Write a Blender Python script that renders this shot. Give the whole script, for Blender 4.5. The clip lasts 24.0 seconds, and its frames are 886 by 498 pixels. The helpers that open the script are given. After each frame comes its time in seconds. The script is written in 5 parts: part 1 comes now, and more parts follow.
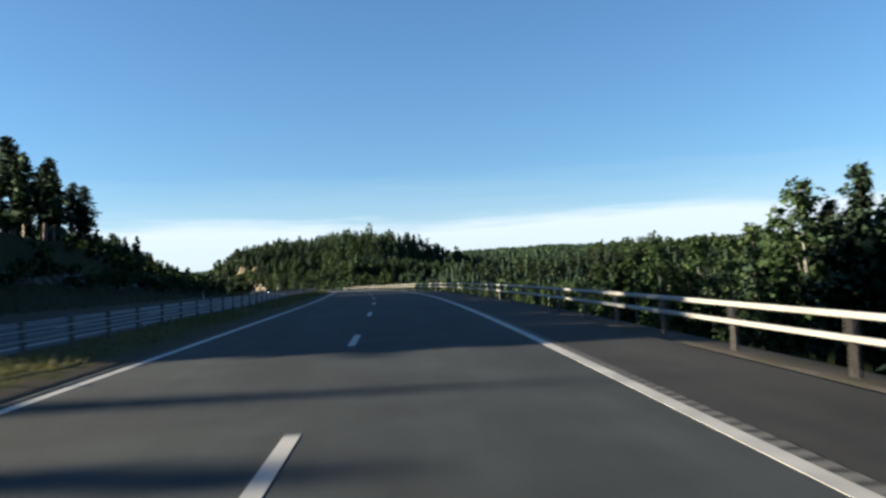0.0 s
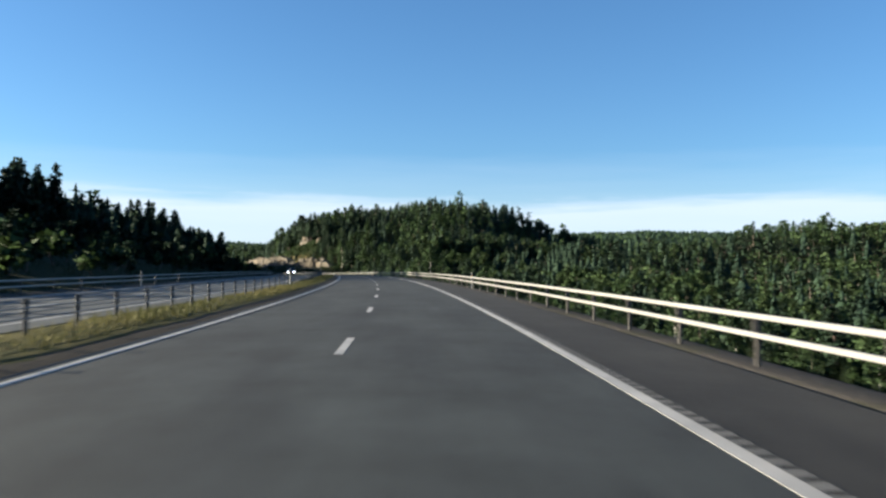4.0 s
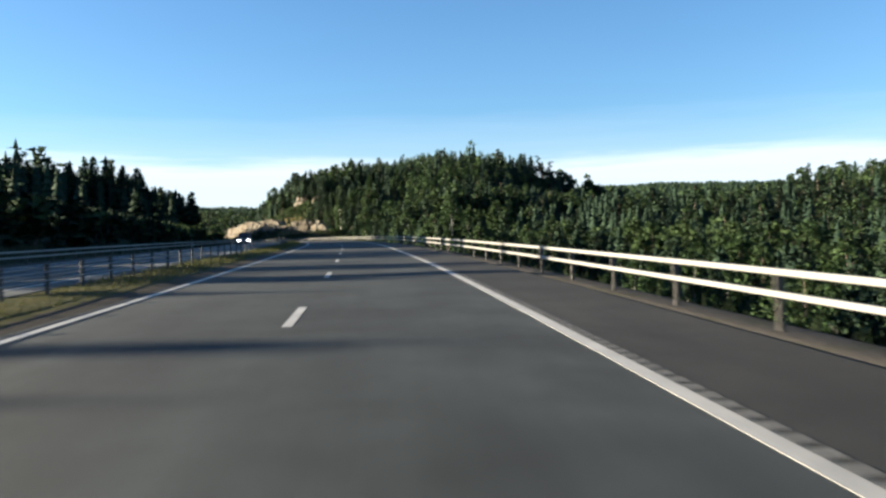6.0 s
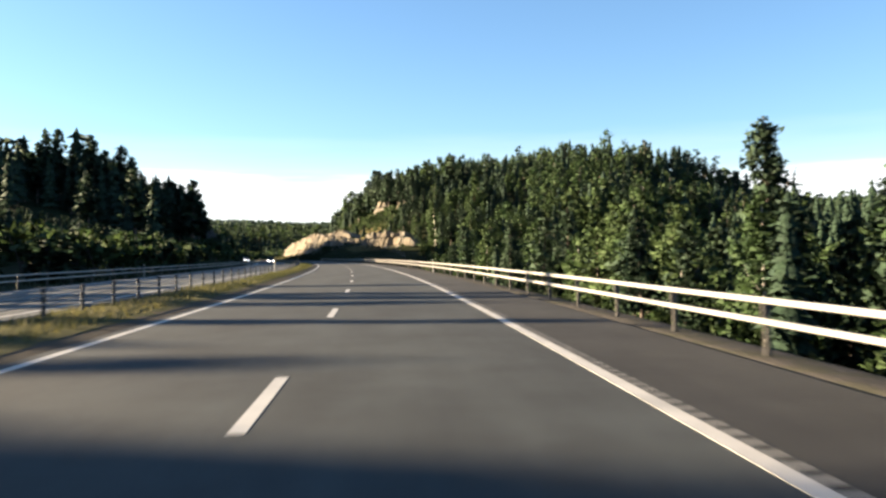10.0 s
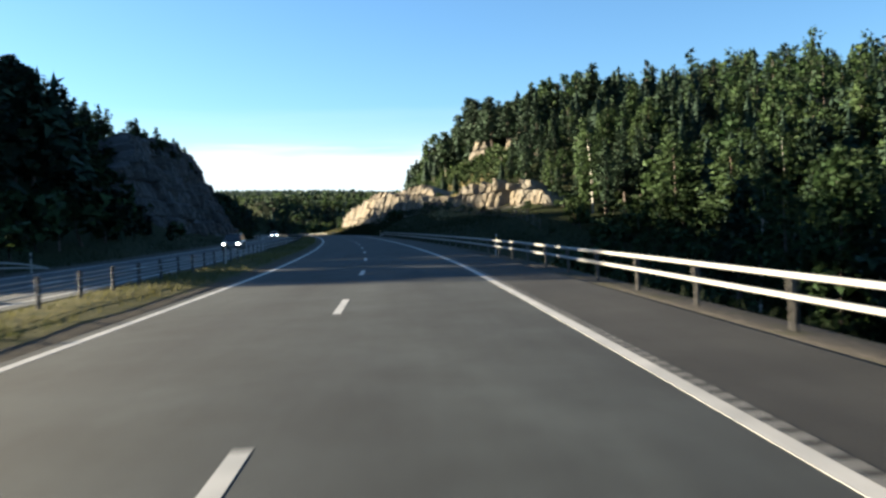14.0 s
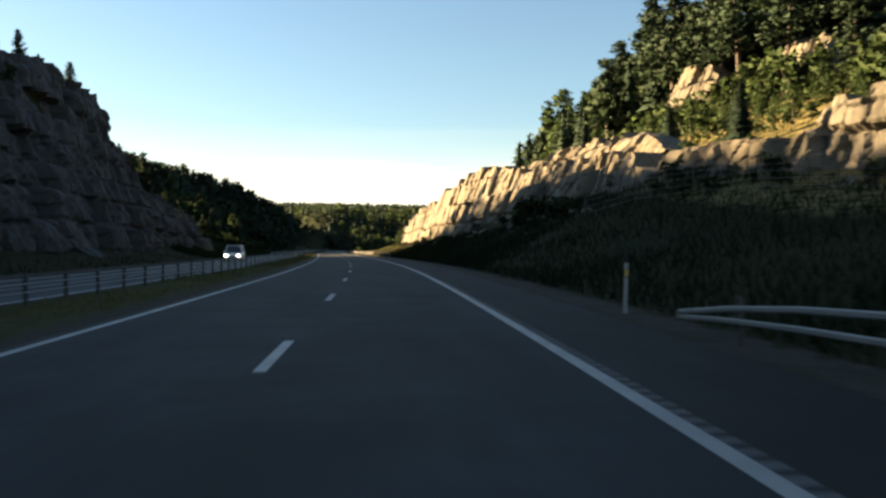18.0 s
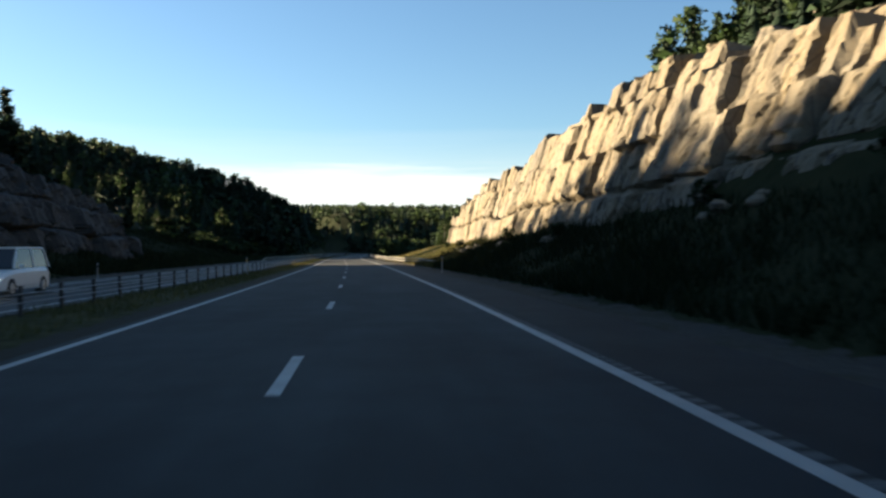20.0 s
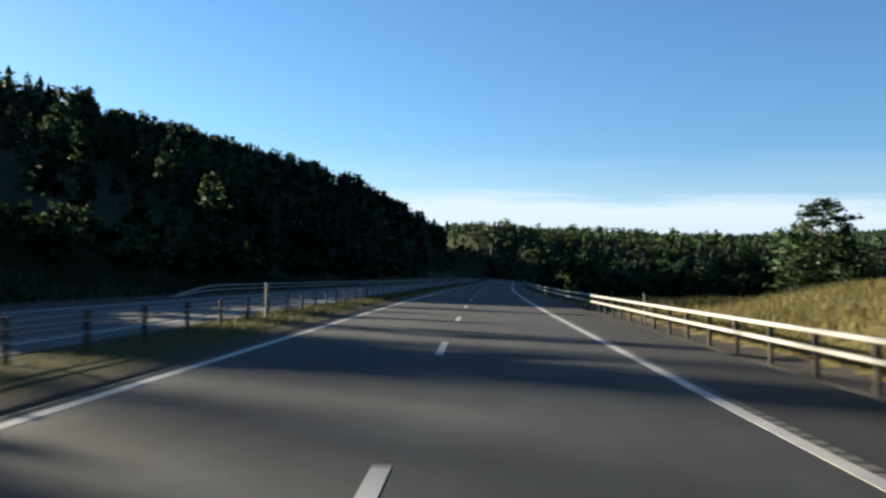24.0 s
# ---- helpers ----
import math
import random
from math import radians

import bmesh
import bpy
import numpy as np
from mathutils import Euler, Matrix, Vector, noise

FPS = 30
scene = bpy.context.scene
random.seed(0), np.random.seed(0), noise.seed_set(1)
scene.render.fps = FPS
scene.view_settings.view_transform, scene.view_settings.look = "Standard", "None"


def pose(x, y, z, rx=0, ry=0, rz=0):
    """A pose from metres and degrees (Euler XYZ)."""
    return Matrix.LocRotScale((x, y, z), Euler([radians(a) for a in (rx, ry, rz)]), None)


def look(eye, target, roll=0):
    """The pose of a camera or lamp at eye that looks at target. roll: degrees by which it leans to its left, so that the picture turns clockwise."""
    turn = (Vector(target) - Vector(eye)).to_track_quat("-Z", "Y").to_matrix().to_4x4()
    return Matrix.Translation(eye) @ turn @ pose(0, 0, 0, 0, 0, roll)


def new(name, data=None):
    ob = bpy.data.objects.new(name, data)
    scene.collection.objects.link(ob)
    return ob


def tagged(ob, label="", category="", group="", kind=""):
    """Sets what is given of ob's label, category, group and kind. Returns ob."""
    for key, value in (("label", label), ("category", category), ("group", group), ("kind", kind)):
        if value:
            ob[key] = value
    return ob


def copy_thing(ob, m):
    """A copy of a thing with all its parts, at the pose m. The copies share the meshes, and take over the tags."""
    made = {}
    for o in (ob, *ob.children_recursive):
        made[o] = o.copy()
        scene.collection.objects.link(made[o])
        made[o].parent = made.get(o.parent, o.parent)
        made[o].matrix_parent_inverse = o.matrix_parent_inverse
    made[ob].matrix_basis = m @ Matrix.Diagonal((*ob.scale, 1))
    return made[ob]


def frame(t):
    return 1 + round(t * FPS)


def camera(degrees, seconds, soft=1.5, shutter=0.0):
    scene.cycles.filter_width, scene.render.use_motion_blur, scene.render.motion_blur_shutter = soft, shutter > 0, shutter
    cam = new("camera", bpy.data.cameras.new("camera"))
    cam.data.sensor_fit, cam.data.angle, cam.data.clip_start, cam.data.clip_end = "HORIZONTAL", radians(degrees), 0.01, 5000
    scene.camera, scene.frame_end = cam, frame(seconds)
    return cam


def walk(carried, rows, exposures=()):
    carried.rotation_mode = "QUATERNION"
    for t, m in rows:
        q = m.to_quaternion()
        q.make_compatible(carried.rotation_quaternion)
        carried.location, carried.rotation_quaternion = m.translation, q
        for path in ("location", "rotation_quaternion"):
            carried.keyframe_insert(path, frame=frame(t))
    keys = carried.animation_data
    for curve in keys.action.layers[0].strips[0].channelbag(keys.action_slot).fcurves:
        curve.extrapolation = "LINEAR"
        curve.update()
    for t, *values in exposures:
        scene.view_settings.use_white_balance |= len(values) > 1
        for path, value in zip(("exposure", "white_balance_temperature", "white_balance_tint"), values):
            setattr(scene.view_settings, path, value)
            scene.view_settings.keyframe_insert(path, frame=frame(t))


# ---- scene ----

# ---- road line: bend, slope and the car's drift, a knot every 92.79 m (46.4 m for the drift) ----
STEP = 92.79
HEAD = (3.00, 6.73, 11.16, 15.28, 19.67, 23.34, 28.26, 31.79, 32.71, 31.20, 29.80, 31.00, 36.00, 42.00, 46.00, 46.00)
SLOPE = (0.0291, 0.0132, 0.0113, 0.0034, -0.0001, -0.0014, -0.0003, -0.0055, -0.0060, -0.0046, -0.0029)
DRIFT = (0.00, 0.19, -0.18, -0.03, -0.12, -0.29, 0.07, -0.09, -0.23, -0.12, 0.10, -0.38, -0.47, 0.05, 0.23, 0.34, 0.35, 0.1, 0.0, 0.0)
FALL = 0.0061
S_GRID = np.arange(-400.0, 3400.1, 1.0)
_knots = np.arange(len(HEAD)) * STEP
_head = np.radians(np.interp(S_GRID, _knots, HEAD))
_slope = np.interp(S_GRID, np.arange(len(SLOPE)) * STEP, SLOPE)
_drift = np.interp(S_GRID, np.arange(len(DRIFT)) * STEP / 2, DRIFT)


def _sum(a):
    c = np.concatenate([[0.0], np.cumsum((a[1:] + a[:-1]) / 2)])
    return c - c[np.argmin(abs(S_GRID))]


_X, _Y, _Z = _sum(-np.sin(_head)), _sum(np.cos(_head)), _sum(_slope)


def road(s, d, z=0.0):
    """World places of points s metres along the road, d metres to the right, z over the road."""
    s, d, z = np.broadcast_arrays(np.asarray(s, float), np.asarray(d, float), np.asarray(z, float))
    a = np.interp(s, S_GRID, _head)
    e = d + np.interp(s, S_GRID, _drift) * np.clip(1.5 - abs(d) / 40, 0, 1)
    x = np.interp(s, S_GRID, _X) + np.cos(a) * e
    y = np.interp(s, S_GRID, _Y) + np.sin(a) * e
    h = np.interp(s, S_GRID, _Z) + FALL * np.clip(d, -20, 20) + z
    return np.stack([x, y, h], -1)


def heading(s):
    return float(np.interp(s, S_GRID, _head))


def at(s, d, z=0.0):
    return Vector(road(s, d, z).tolist())


# ---- camera ----
cam = camera(56.70, 24.0, soft=2.6, shutter=0.22)
PATH = [
    (0.0, (-0.027, -0.778, 1.384), (-0.037, 9.207, 1.933), -2.23),
    (0.5, (-0.925, 14.717, 1.797), (-0.893, 24.701, 2.372), -2.23),
    (1.0, (-1.991, 30.202, 2.168), (-2.122, 40.177, 2.862), 0.06),
    (1.5, (-3.132, 45.328, 2.529), (-3.585, 55.267, 3.533), 0.63),
    (2.0, (-4.434, 60.441, 2.850), (-5.236, 70.346, 3.968), 1.39),
    (2.5, (-5.993, 75.835, 3.120), (-7.128, 85.757, 3.629), 0.88),
    (4.5, (-14.029, 137.197, 3.943), (-15.097, 147.135, 4.233), 0.50),
    (5.0, (-16.526, 152.466, 4.132), (-18.025, 162.351, 4.347), 1.02),
    (5.5, (-19.141, 167.480, 4.289), (-20.175, 177.423, 4.570), -1.73),
    (6.0, (-21.947, 182.460, 4.442), (-23.110, 192.391, 4.285), -1.21),
    (6.5, (-25.089, 197.880, 4.633), (-26.322, 207.804, 4.741), -0.34),
    (7.0, (-28.418, 213.262, 4.803), (-29.748, 223.173, 4.878), -1.29),
    (7.5, (-32.106, 229.006, 4.951), (-33.943, 238.835, 5.050), 0.71),
    (8.0, (-35.992, 244.700, 5.077), (-37.875, 254.521, 5.063), 0.53),
    (8.5, (-39.562, 259.453, 5.132), (-41.579, 269.248, 5.176), -1.35),
    (9.0, (-43.308, 274.166, 5.169), (-45.406, 283.941, 4.939), -1.95),
    (9.5, (-47.506, 289.070, 5.221), (-49.711, 298.824, 5.285), -0.87),
    (11.5, (-66.195, 348.112, 5.335), (-68.755, 357.779, 5.429), -1.87),
    (12.0, (-71.336, 362.717, 5.341), (-74.131, 372.318, 5.429), -2.23),
    (12.5, (-76.561, 377.123, 5.357), (-80.100, 386.476, 5.373), -0.02),
    (13.0, (-81.938, 391.473, 5.369), (-85.240, 400.911, 5.490), -2.86),
    (13.5, (-87.573, 406.050, 5.395), (-90.783, 415.515, 5.084), -1.31),
    (14.0, (-93.366, 420.566, 5.418), (-96.636, 430.011, 5.122), -1.90),
    (14.5, (-99.269, 434.889, 5.368), (-102.636, 444.305, 5.341), 0.01),
    (15.0, (-105.326, 449.149, 5.314), (-108.824, 458.515, 5.120), -0.76),
    (15.5, (-111.950, 463.963, 5.213), (-116.025, 473.094, 5.101), -2.53),
    (16.0, (-118.794, 478.676, 5.116), (-123.011, 487.732, 4.659), -1.00),
    (16.5, (-125.517, 492.866, 5.148), (-129.325, 502.113, 5.220), 0.02),
    (17.0, (-132.446, 506.959, 5.182), (-136.304, 516.172, 5.662), 1.99),
    (17.5, (-139.461, 520.586, 5.178), (-143.276, 529.828, 5.378), -0.18),
    (18.0, (-146.668, 534.112, 5.176), (-150.713, 543.258, 5.126), -0.19),
    (18.5, (-153.965, 547.554, 5.158), (-157.983, 556.709, 5.344), -1.49),
    (20.5, (-184.507, 600.560, 4.954), (-188.925, 609.531, 4.898), -0.61),
    (21.0, (-192.477, 613.616, 4.871), (-197.091, 622.488, 4.900), -1.28),
    (21.5, (-200.808, 626.866, 4.818), (-206.369, 635.173, 5.103), 1.54),
    (22.0, (-209.174, 640.095, 4.764), (-215.229, 648.050, 5.006), 1.67),
    (22.5, (-217.499, 653.429, 4.693), (-223.531, 661.392, 5.138), 2.10),
    (23.0, (-225.860, 666.740, 4.621), (-231.682, 674.848, 5.228), -0.34),
    (23.5, (-234.358, 680.006, 4.513), (-240.164, 688.124, 5.132), -0.19),
    (24.0, (-242.893, 693.248, 4.402), (-248.670, 701.406, 4.688), 1.33),
]
EXPOSURES = ((0.0, 2.4, 5900, 5), (2.5, 2.34, 5700, 5), (5.0, 2.37, 5600, 5), (7.0, 2.93, 6400, 6), (9.0, 3.18, 7100, 11), (12.0, 2.59, 5650, 5), (13.0, 2.51, 5600, 5), (14.0, 2.82, 6000, 4), (15.2, 3.03, 6300, 6), (16.2, 3.51, 8300, 18), (17.0, 2.71, 9100, 10), (17.6, 2.95, 9000, 9), (18.5, 2.94, 8500, 8), (21.0, 2.39, 6150, 5), (22.0, 2.29, 5900, 5), (24.0, 2.31, 5800, 5))
walk(cam, [(t, look(eye, target, roll)) for t, eye, target, roll in PATH], EXPOSURES)

# ---- sky and sun ----
SUN_ELEV, SUN_LEFT = 13.2, 94.0   # degrees up, degrees left of the first heading
_el, _az = radians(SUN_ELEV), radians(SUN_LEFT)
sun_dir = Vector((-math.sin(_az) * math.cos(_el), math.cos(_az) * math.cos(_el), math.sin(_el)))
sun = new("sun", bpy.data.lights.new("sun", "SUN"))
sun.data.energy, sun.data.angle, sun.data.color = 5.0, radians(0.53), (1.0, 0.79, 0.54)
sun.matrix_basis = Matrix.Translation((-300, 300, 200)) @ sun_dir.to_track_quat("Z", "Y").to_matrix().to_4x4()

world = bpy.data.worlds.new("sky")
scene.world = world
world.use_nodes = True
_n, _l = world.node_tree.nodes, world.node_tree.links
_n.clear()


def _wn(kind, **values):
    node = _n.new(kind)
    for key, value in values.items():
        if key in node.inputs:
            node.inputs[key].default_value = value
    return node


sky = _wn("ShaderNodeTexSky")
sky.sky_type, sky.sun_disc = "NISHITA", False
sky.sun_elevation, sky.sun_rotation = _el, radians(360 - SUN_LEFT)
sky.air_density, sky.dust_density, sky.ozone_density = 1.0, 0.3, 4.0
geo = _wn("ShaderNodeTexCoord")
sep = _wn("ShaderNodeSeparateXYZ")
_l.new(geo.outputs["Generated"], sep.inputs[0])
stretch = _wn("ShaderNodeMapping", Scale=(2.0, 2.0, 26.0))
_l.new(geo.outputs["Generated"], stretch.inputs["Vector"])
streak = _wn("ShaderNodeTexNoise", Scale=2.2, Detail=6.0, Roughness=0.55)
_l.new(stretch.outputs[0], streak.inputs["Vector"])
# a bank of pale cloud lies low all round the horizon
low = _wn("ShaderNodeMath", Value_001=0.0)
low.operation = "ADD"
wob = _wn("ShaderNodeMath")
wob.operation = "MULTIPLY_ADD"
wob.inputs[1].default_value, wob.inputs[2].default_value = 0.05, -0.025
_l.new(streak.outputs["Fac"], wob.inputs[0])
_l.new(sep.outputs["Z"], low.inputs[0])
_l.new(wob.outputs[0], low.inputs[1])
bank = _wn("ShaderNodeValToRGB")
bank.color_ramp.elements[0].position, bank.color_ramp.elements[0].color = 0.0, (0.62, 0.62, 0.62, 1)
bank.color_ramp.elements[1].position, bank.color_ramp.elements[1].color = 0.15, (0, 0, 0, 1)
for pos, v in ((0.012, 0.5), (0.035, 0.7), (0.082, 0.9), (0.098, 0.2)):
    el_ = bank.color_ramp.elements.new(pos)
    el_.color = (v, v, v, 1)
_l.new(low.outputs[0], bank.inputs["Fac"])
cloud = _wn("ShaderNodeMix")
cloud.data_type = "RGBA"
cloud.inputs["B"].default_value = (5.0, 5.15, 5.35, 1)
_l.new(bank.outputs["Color"], cloud.inputs["Factor"])
_l.new(sky.outputs[0], cloud.inputs["A"])
back = _wn("ShaderNodeBackground", Strength=0.037)
_l.new(cloud.outputs["Result"], back.inputs["Color"])
_l.new(back.outputs[0], _wn("ShaderNodeOutputWorld").inputs[0])

# ---- materials ----


def material(name, rough=0.8, metal=0.0):
    m = bpy.data.materials.new(name)
    m.use_nodes = True
    n, l = m.node_tree.nodes, m.node_tree.links
    b = n["Principled BSDF"]
    b.inputs["Roughness"].default_value, b.inputs["Metallic"].default_value = rough, metal
    return m, n, l, b


def noise_node(n, l, scale, detail=4.0, vector=None, rough=0.55):
    t = n.new("ShaderNodeTexNoise")
    t.inputs["Scale"].default_value, t.inputs["Detail"].default_value, t.inputs["Roughness"].default_value = scale, detail, rough
    if vector is not None:
        l.new(vector, t.inputs["Vector"])
    return t.outputs["Fac"]


def ramp(n, l, fac, stops):
    r = n.new("ShaderNodeValToRGB")
    e = r.color_ramp.elements
    while len(e) < len(stops):
        e.new(0.5)
    for el, (pos, col) in zip(e, stops):
        el.position, el.color = pos, (*col, 1)
    l.new(fac, r.inputs["Fac"])
    return r.outputs["Color"]


def mix(n, l, fac, a, b, mode="MIX"):
    m = n.new("ShaderNodeMix")
    m.data_type, m.blend_type = "RGBA", mode
    for value, key in ((fac, "Factor"), (a, "A"), (b, "B")):
        sock = m.inputs[0] if key == "Factor" else [i for i in m.inputs if i.name == key and i.type == "RGBA"][0]
        if isinstance(value, (int, float)):
            sock.default_value = value
        elif isinstance(value, tuple):
            sock.default_value = (*value, 1)
        else:
            l.new(value, sock)
    return [o for o in m.outputs if o.type == "RGBA"][0]


def calc(n, l, op, a, b=0.0, c=0.0):
    m = n.new("ShaderNodeMath")
    m.operation = op
    for i, v in enumerate((a, b, c)):
        if isinstance(v, (int, float)):
            m.inputs[i].default_value = v
        else:
            l.new(v, m.inputs[i])
    return m.outputs[0]


def bump(n, l, b, height, strength=0.4, distance=0.02):
    k = n.new("ShaderNodeBump")
    k.inputs["Strength"].default_value, k.inputs["Distance"].default_value = strength, distance
    l.new(height, k.inputs["Height"])
    l.new(k.outputs[0], b.inputs["Normal"])


def object_coords(n):
    return n.new("ShaderNodeTexCoord").outputs["Object"]


def road_coords(n, l):
    """d across and s along, from the sheet's own map."""
    uv = n.new("ShaderNodeUVMap")
    s = n.new("ShaderNodeSeparateXYZ")
    l.new(uv.outputs[0], s.inputs[0])
    return uv.outputs[0], s.outputs["X"], s.outputs["Y"]


def asphalt_material(name, base, lanes, warm=0.0):
    m, n, l, b = material(name, 0.86)
    uv, d, s = road_coords(n, l)
    stretched = n.new("ShaderNodeMapping")
    stretched.inputs["Scale"].default_value = (1.0, 0.045, 1.0)
    l.new(uv, stretched.inputs["Vector"])
    big = noise_node(n, l, 0.22, 3.0, uv)
    streaks = noise_node(n, l, 2.4, 4.0, stretched.outputs[0])
    grain = noise_node(n, l, 90.0, 3.0, uv, 0.7)
    lo = tuple(c * 0.68 for c in base)
    hi = tuple(c * 1.36 for c in base)
    col = ramp(n, l, streaks, ((0.3, lo), (0.7, hi)))
    col = mix(n, l, 0.35, col, ramp(n, l, big, ((0.35, lo), (0.65, hi))))
    for c in lanes:
        for side in (-0.85, 0.85):
            off = calc(n, l, "ABSOLUTE", calc(n, l, "SUBTRACT", d, c + side))
            track = calc(n, l, "SMOOTH_MIN", calc(n, l, "MAXIMUM", calc(n, l, "MULTIPLY_ADD", off, -2.6, 1.0), 0.0), 1.0, 0.2)
            col = mix(n, l, calc(n, l, "MULTIPLY", track, 0.32), col, tuple(c2 * 0.7 for c2 in base))
    b.inputs["Specular IOR Level"].default_value = 0.2
    blots = noise_node(n, l, 0.55, 5.0, uv, 0.65)
    col = mix(n, l, 0.6, col, ramp(n, l, blots, ((0.36, tuple(c * 0.62 for c in base)), (0.5, base), (0.66, tuple(c * 1.4 for c in base)))))
    spots = calc(n, l, "GREATER_THAN", noise_node(n, l, 0.9, 2.0, uv), 0.72)
    col = mix(n, l, calc(n, l, "MULTIPLY", spots, 0.3), col, tuple(c * 0.65 for c in base))
    col = mix(n, l, 1.0, col, ramp(n, l, grain, ((0.3, (0.6, 0.6, 0.6)), (0.7, (1.4, 1.4, 1.4)))), "MULTIPLY")
    patch = n.new("ShaderNodeMapping")
    patch.inputs["Scale"].default_value = (0.6, 0.12, 1.0)
    l.new(uv, patch.inputs["Vector"])
    worn = noise_node(n, l, 1.0, 4.0, patch.outputs[0], 0.6)
    col = mix(n, l, 1.0, col, ramp(n, l, worn, ((0.33, (0.72, 0.72, 0.74)), (0.67, (1.3, 1.29, 1.24)))), "MULTIPLY")
    l.new(col, b.inputs["Base Color"])
    bump(n, l, b, grain, 0.5, 0.006)
    return m


ASPHALT = asphalt_material("asphalt", (0.0212, 0.0252, 0.0272), (0.81, -2.9))
# base colour raised to stand in for the sky's grazing reflection
ASPHALT_FAR = asphalt_material("asphalt_oncoming", (0.043, 0.049, 0.053), (-10.6, -14.2))
ASPHALT_SHOULDER = asphalt_material("asphalt_shoulder", (0.0156, 0.0158, 0.0154), ())


def simple(name, base, rough=0.7, metal=0.0, var=0.2, scale=3.0, relief=0.15, grain=40.0):
    m, n, l, b = material(name, rough, metal)
    co = object_coords(n)
    lo, hi = tuple(c * (1 - var) for c in base), tuple(min(1, c * (1 + var)) for c in base)
    col = ramp(n, l, noise_node(n, l, scale, 5.0, co), ((0.3, lo), (0.7, hi)))
    g = noise_node(n, l, grain, 3.0, co)
    col = mix(n, l, 0.25, col, ramp(n, l, g, ((0.3, lo), (0.7, hi))))
    l.new(col, b.inputs["Base Color"])
    if relief:
        bump(n, l, b, g, relief, 0.01)
    return m


def paint_material():
    m, n, l, b = material("road_paint", 0.6)
    uv, d, s = road_coords(n, l)
    wear = calc(n, l, "GREATER_THAN", noise_node(n, l, 7.0, 6.0, uv, 0.7), 0.66)
    col = ramp(n, l, noise_node(n, l, 1.3, 5.0, uv), ((0.3, (0.2, 0.2, 0.19)), (0.7, (0.31, 0.305, 0.29))))
    col = mix(n, l, wear, col, (0.16, 0.155, 0.15))
    l.new(col, b.inputs["Base Color"])
    bump(n, l, b, noise_node(n, l, 60.0, 3.0, uv), 0.3, 0.004)
    return m


PAINT = paint_material()
RIB_PAINT = simple("worn_rib_paint", (0.12, 0.119, 0.114), 0.75, 0.0, 0.3, 3.0, 0.2)
GALVANISED = simple("galvanised_steel", (0.24, 0.236, 0.222), 0.55, 0.3, 0.12, 1.5, 0.05)
POST_STEEL = simple("weathered_post_steel", (0.06, 0.057, 0.053), 0.55, 0.6, 0.25, 4.0, 0.1)
DARK_STEEL = simple("dark_barrier_steel", (0.035, 0.037, 0.04), 0.6, 0.4, 0.25, 4.0, 0.1)
CABLE = simple("cable_steel", (0.2, 0.2, 0.2), 0.5, 0.6, 0.15, 8.0, 0.0)
WHITE_PLASTIC = simple("white_plastic", (0.24, 0.24, 0.225), 0.5, 0.0, 0.06, 6.0, 0.0)
BLACK_PLASTIC = simple("black_plastic", (0.03, 0.03, 0.032), 0.5, 0.0, 0.2, 6.0, 0.0)
REFLECTOR = simple("amber_reflector", (0.75, 0.42, 0.1), 0.2, 0.0, 0.1, 8.0, 0.0)


def ground_material():
    m, n, l, b = material("ground", 0.95)
    b.inputs["Specular IOR Level"].default_value = 0.05
    uv, d, s = road_coords(n, l)
    co = object_coords(n)
    n1, n2, n3 = noise_node(n, l, 0.09, 5.0, co), noise_node(n, l, 1.1, 6.0, co), noise_node(n, l, 14.0, 4.0, co, 0.7)
    grass = ramp(n, l, n1, ((0.3, (0.009, 0.0145, 0.005)), (0.5, (0.018, 0.0235, 0.009)), (0.72, (0.029, 0.032, 0.013))))
    grass = mix(n, l, 0.5, grass, ramp(n, l, n2, ((0.3, (0.01, 0.014, 0.0055)), (0.7, (0.028, 0.03, 0.013)))))
    gravel = ramp(n, l, n3, ((0.3, (0.033, 0.0305, 0.0265)), (0.55, (0.057, 0.052, 0.045)), (0.75, (0.12, 0.109, 0.095))))
    edge = calc(n, l, "MULTIPLY_ADD", n2, 1.6, -0.8)
    wob = calc(n, l, "ADD", d, edge)
    inside = calc(n, l, "MULTIPLY", calc(n, l, "LESS_THAN", wob, 6.15), calc(n, l, "GREATER_THAN", wob, -18.9))
    wood = n.new("ShaderNodeAttribute")
    wood.attribute_name = "wooded"
    moss = ramp(n, l, n2, ((0.3, (0.008, 0.012, 0.005)), (0.7, (0.019, 0.025, 0.01))))
    dry = n.new("ShaderNodeAttribute")
    dry.attribute_name = "dry"
    straw = ramp(n, l, n2, ((0.3, (0.06, 0.052, 0.022)), (0.55, (0.14, 0.115, 0.05)), (0.75, (0.2, 0.165, 0.075))))
    grass = mix(n, l, calc(n, l, "MULTIPLY", dry.outputs["Fac"], calc(n, l, "GREATER_THAN", n2, 0.42)), grass, straw)
    patchy = calc(n, l, "GREATER_THAN", noise_node(n, l, 0.7, 5.0, co, 0.7), 0.53)
    gravel = mix(n, l, calc(n, l, "MULTIPLY", patchy, 0.6), gravel, (0.04, 0.04, 0.025))
    col = mix(n, l, inside, mix(n, l, wood.outputs["Fac"], grass, moss), gravel)
    l.new(col, b.inputs["Base Color"])
    bump(n, l, b, n3, 0.6, 0.05)
    return m


